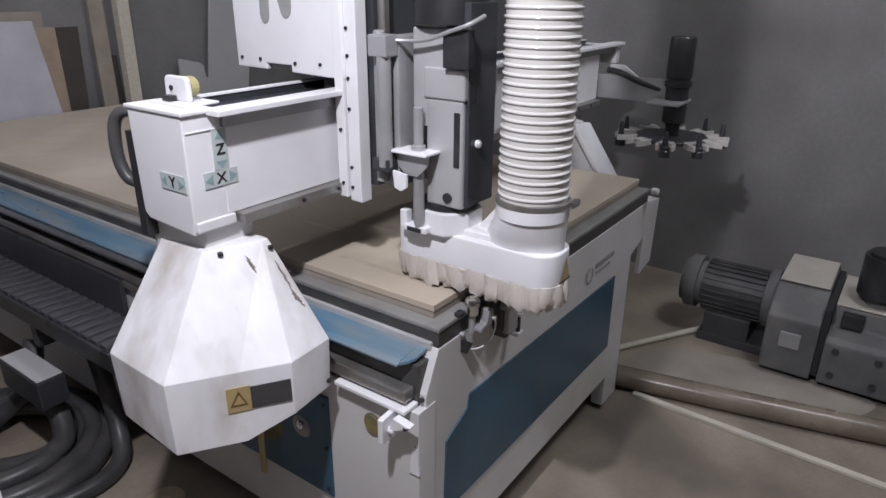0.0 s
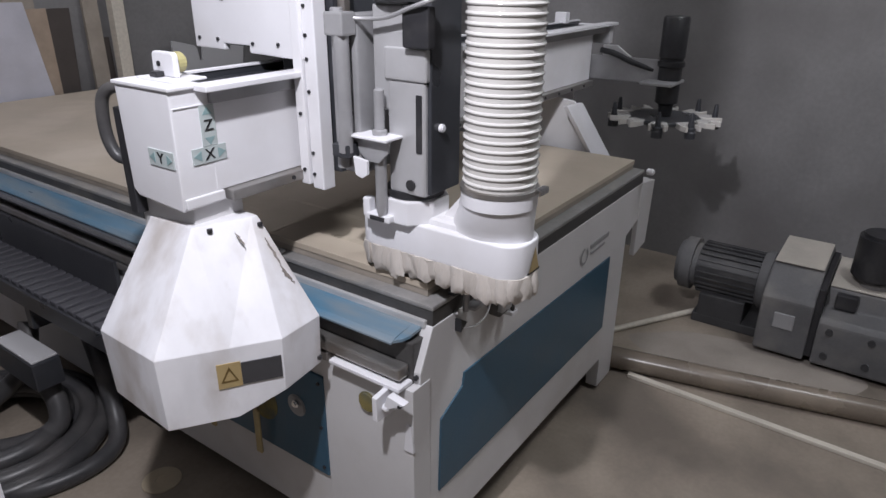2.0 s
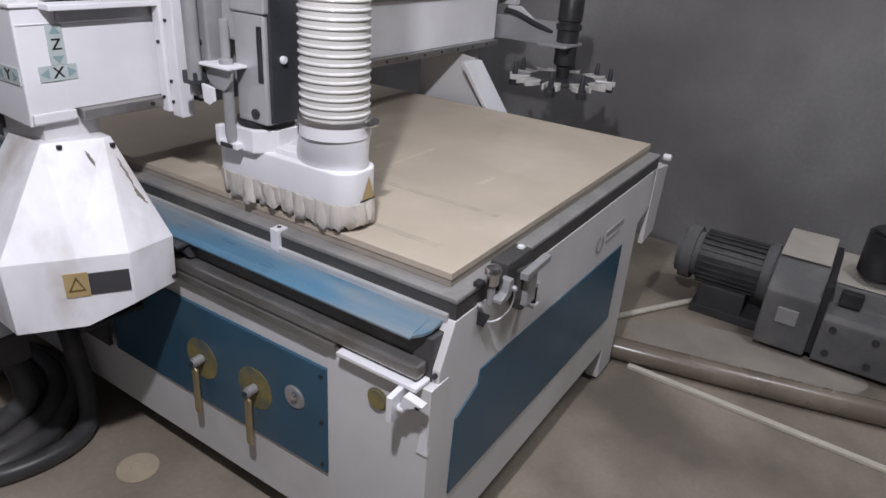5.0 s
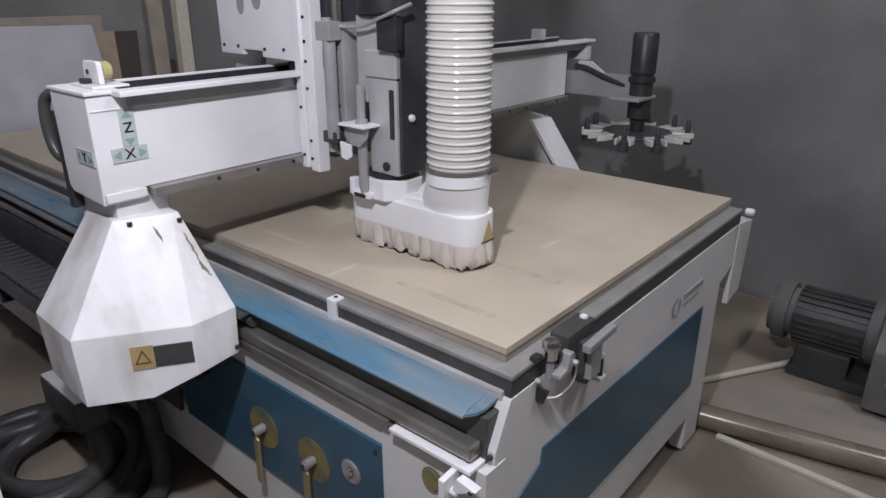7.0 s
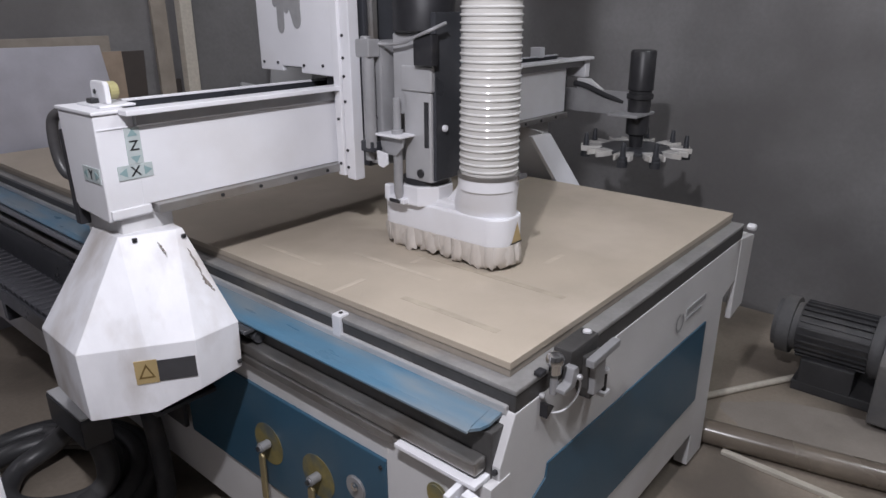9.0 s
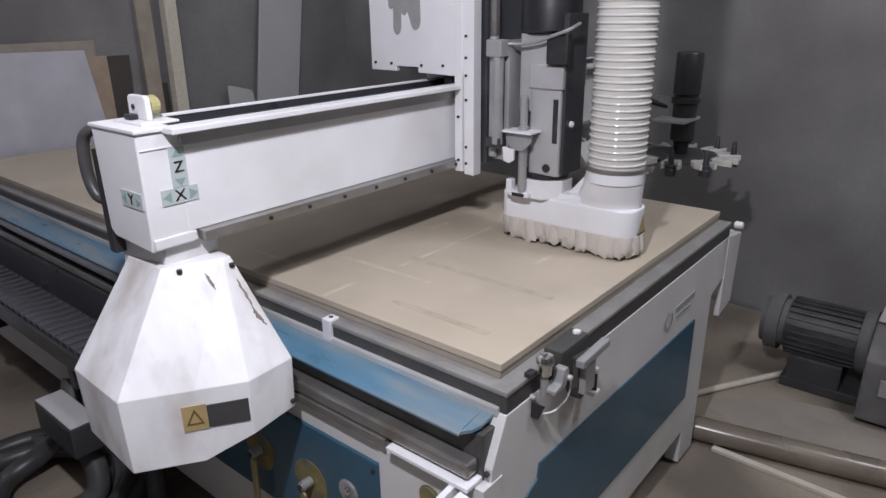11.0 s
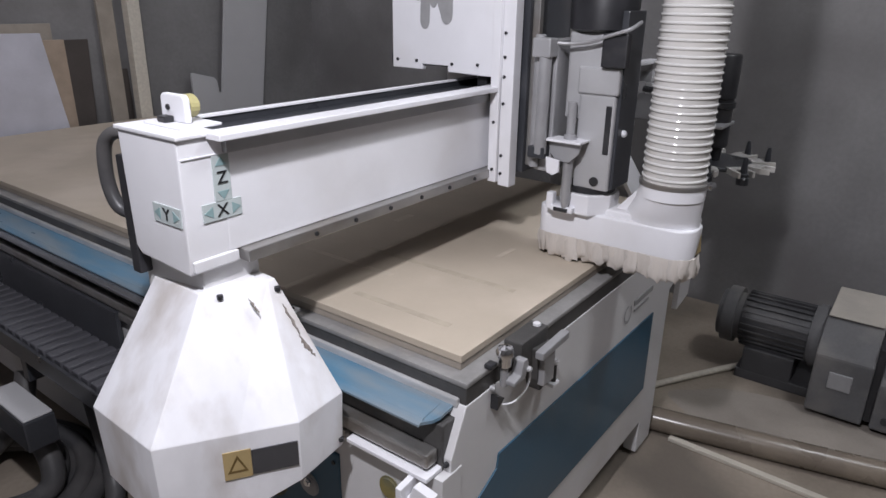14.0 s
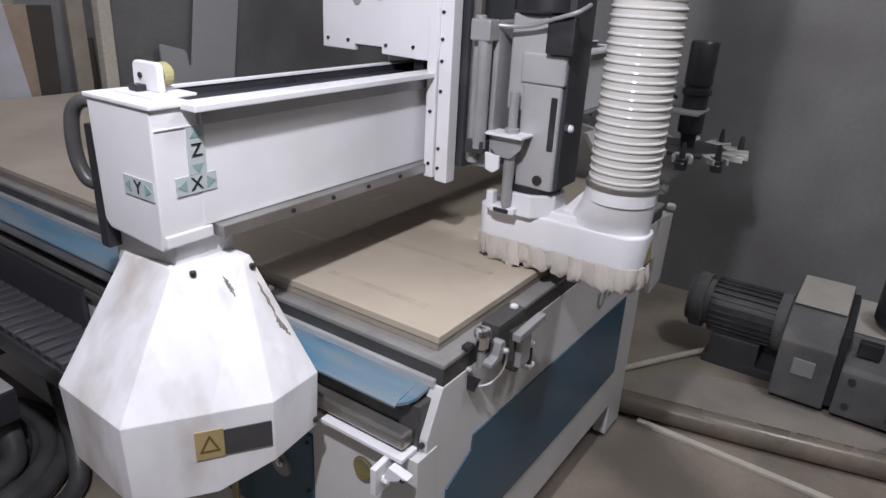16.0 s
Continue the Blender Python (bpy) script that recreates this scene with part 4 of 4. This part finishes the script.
def dust_heap():
    bm = bmesh.new()
    n, rows = 40, 9
    rings = []
    for k in range(rows):
        s = k / (rows - 1)
        ring = []
        for i in range(n):
            a = 2 * math.pi * i / n
            w = 1 + 0.18 * noise.noise(Vector((math.cos(a) * 1.6, math.sin(a) * 1.6, 3.0)))
            x, y = 1.60 + 0.20 * s * w * math.cos(a), -0.40 + 0.44 * s * w * math.sin(a)
            ring.append(bm.verts.new((x - 0.16 * (y + 0.42), y, 0.001 + 0.02 * (1 - s) * (0.7 + 0.5 * noise.noise(Vector((x * 9, y * 9, 0)))))))
        rings.append(ring)
    for a, b in zip(rings[1:], rings[2:]):
        for i in range(n):
            bm.faces.new((a[i], a[(i + 1) % n], b[(i + 1) % n], b[i]))
    bm.faces.new(rings[1])
    for v in rings[0]:
        bm.verts.remove(v)
    return tagged(part("dust_heap", bm, floor_dust, smooth=True), "thin pale heap of sawdust on the floor", "dust", kind="stuff")


dust_heap()
ring = tagged(part("cardboard_disc", lathe((-0.25, 0.95), [(0.018, 0.001), (0.06, 0.001), (0.062, 0.003), (0.06, 0.006), (0.02, 0.006), (0.018, 0.003)], 28), mdf_edge, smooth=True), "flat tan cardboard ring on the floor", "disc")

# ---- hoses under the near side of the bed ----
hoses = thing("hose_bundle", "coiled black rubber hoses hanging beside the bed to the floor", "hoses")
def coil(center, radius, turns, lift, start, r):
    """A lazy coil on the floor that ends in a riser to the underside of the machine."""
    pts = []
    for k in range(int(10 * turns) + 1):
        a = radians(start + 36 * k)
        pts.append((center[0] + radius * (1 - 0.012 * k) * math.cos(a), center[1] + 1.12 * radius * (1 - 0.012 * k) * math.sin(a), r + lift * k / (10 * turns)))
    return pts


part("hose", tube(coil((-0.46, 1.60), 0.34, 1.6, 0.03, -150, 0.034), 0.034, 14), rubber, hoses, "black hose", smooth=True)
part("hose", tube(coil((-0.47, 1.58), 0.25, 1.5, 0.07, -120, 0.034), 0.034, 14), rubber, hoses, "black hose", smooth=True)
part("hose", tube([(-0.34, 1.50, 0.285), (-0.335, 1.42, 0.24), (-0.335, 1.37, 0.17), (-0.36, 1.35, 0.11), (-0.43, 1.38, 0.075), (-0.53, 1.47, 0.06), (-0.57, 1.60, 0.055), (-0.50, 1.72, 0.06), (-0.38, 1.72, 0.10), (-0.30, 1.66, 0.20), (-0.24, 1.70, 0.34)], 0.034, 14), rubber, hoses, "black hose", smooth=True)
part("hose", tube([(-0.16, 1.45, 0.40), (-0.18, 1.36, 0.28), (-0.20, 1.28, 0.12), (-0.25, 1.20, 0.045), (-0.36, 1.16, 0.032), (-0.52, 1.20, 0.03), (-0.68, 1.34, 0.03)], 0.030, 14), rubber, hoses, "black hose", smooth=True)
box_ = thing("junction_box", "small grey-blue metal junction box under the tray", "junction box")
part("case", box(-0.405, -0.315, 1.31, 1.575, 0.28, 0.38, 0.006), dark_plate, box_)
part("lid", box(-0.401, -0.319, 1.315, 1.57, 0.381, 0.388, 0.003), panel_grey, box_)

# ---- boards and poles leaning on the back wall ----
def leaning(name, label, category, outline, y0, y1, thick, mat, part_name="board"):
    """A board with an upright outline of (x, z), whose foot stands at y0 and whose top rests at y1."""
    ob = thing(name, label, category)
    high = max(z for x, z in outline)
    bm = prism(outline, "y", 0, thick, 0.002)
    for v in bm.verts:
        v.co.y += y0 + (y1 - y0) * v.co.z / high
    part(part_name, bm, mat, ob)
    return ob


leaning("white_board", "large white laminate board leaning on the back wall", "board", [(-1.3, 0), (0.79, 0), (0.627, 1.361), (-1.3, 1.385)], 3.10, 3.135, 0.016, panel_white)
leaning("particle_board", "brown particle board leaning behind a white board", "board", [(0.30, 0), (0.735, 0), (0.75, 1.325), (0.30, 1.325)], 3.125, 3.16, 0.014, panel_brown)
leaning("plywood_board", "dark plywood board leaning on the back wall", "board", [(0.5, 0), (0.80, 0), (0.885, 1.322), (0.5, 1.322)], 3.145, 3.18, 0.014, panel_dark)
leaning("long_board", "long dull brown board standing behind the other boards", "board", [(-1.4, 0), (0.70, 0), (0.72, 1.405), (-1.4, 1.40)], 3.185, 3.215, 0.012, backing_mat)
leaning("plank", "dull brown plank leaning on the back wall", "plank", [(0.94, 0), (1.03, 0), (1.075, 2.45), (0.985, 2.45)], 3.15, 3.215, 0.025, backing_mat)
leaning("notched_panel", "small grey notched panel standing against the wall", "panel", [(1.47, 0.0), (1.72, 0.0), (1.70, 0.965), (1.665, 0.965), (1.655, 1.04), (1.635, 1.062), (1.49, 1.10), (1.475, 1.095)], 3.12, 3.16, 0.015, panel_grey)
leaning("offcut_panel", "narrow dark brown offcut leaning on the back wall", "panel", [(1.04, 0), (1.10, 0), (1.10, 1.15), (1.05, 1.15)], 3.19, 3.21, 0.018, panel_dark)
leaning("leaning_pole", "pale square wooden pole leaning on the back wall", "pole", [(1.06, 0), (1.135, 0), (1.20, 2.6), (1.13, 2.6)], 3.08, 3.14, 0.06, lath_mat, "strip")
leaning("grey_panel", "tall narrow grey laminate panel leaning on the back wall", "panel", [(1.53, 0), (1.86, 0), (2.29, 2.5), (1.95, 2.5)], 3.14, 3.20, 0.02, panel_grey, "strip")

# ---- white control cabinet beside the camera's way ----
cab = thing("control_cabinet", "white control cabinet with a black cable hanging on it", "cabinet")
part("case", box(-1.30, -0.757, 0.60, 1.0, 0.03, 1.24, 0.006), white, cab)
part("plinth", box(-1.28, -0.785, 0.64, 0.98, 0.0, 0.028, 0.002), black, cab)
part("cable", tube([(-0.89, 0.585, 1.18), (-0.82, 0.58, 1.08), (-0.80, 0.58, 0.9), (-0.81, 0.58, 0.72), (-0.88, 0.585, 0.6)], 0.017, 12), rubber, cab, "black cable", smooth=True)

# ---- machine movement ----
G = [(0, 0.409), (0.5, 0.408), (1, 0.405), (1.5, 0.402), (2, 0.421), (2.5, 0.499), (3, 0.621), (3.2, 0.668), (3.7, 0.790), (4.1, 0.880), (4.5, 0.920), (5.3, 0.928), (5.5, 0.925), (6, 0.923), (6.5, 0.922), (7, 0.921), (7.5, 0.930), (8, 0.934), (8.2, 0.934), (9.7, 0.934), (10, 0.916), (10.3, 0.868), (10.5, 0.817), (11, 0.687), (11.5, 0.563), (12, 0.451), (12.3, 0.418), (12.5, 0.410), (13, 0.393), (13.5, 0.409), (14, 0.407), (14.5, 0.409), (15, 0.409), (15.5, 0.401), (16, 0.407)]
X = [(0, 0.092), (0.5, 0.009), (1, -0.009), (1.5, -0.010), (2, -0.003), (2.5, -0.005), (3, -0.006), (3.2, -0.009), (5.3, -0.003), (5.5, -0.001), (6, 0.044), (6.5, 0.154), (7, 0.232), (7.5, 0.253), (8, 0.260), (8.2, 0.262), (8.7, 0.290), (9.3, 0.450), (9.9, 0.630), (10.3, 0.656), (10.5, 0.657), (11, 0.661), (11.5, 0.663), (12, 0.664), (12.5, 0.664), (13, 0.679), (13.5, 0.654), (14, 0.614), (14.5, 0.502), (15, 0.427), (15.5, 0.403), (16, 0.416)]


def at_time(rows, t):
    return float(np.interp(t, [r[0] for r in rows], [r[1] for r in rows]))


def motions():
    times = sorted({r[0] for r in G} | {r[0] for r in X})
    walk(GANTRY, [(t, pose(0, at_time(G, t), 0)) for t in times])
    walk(CARRIAGE, [(t, pose(at_time(X, t), at_time(G, t), 0.0)) for t in times])


motions()
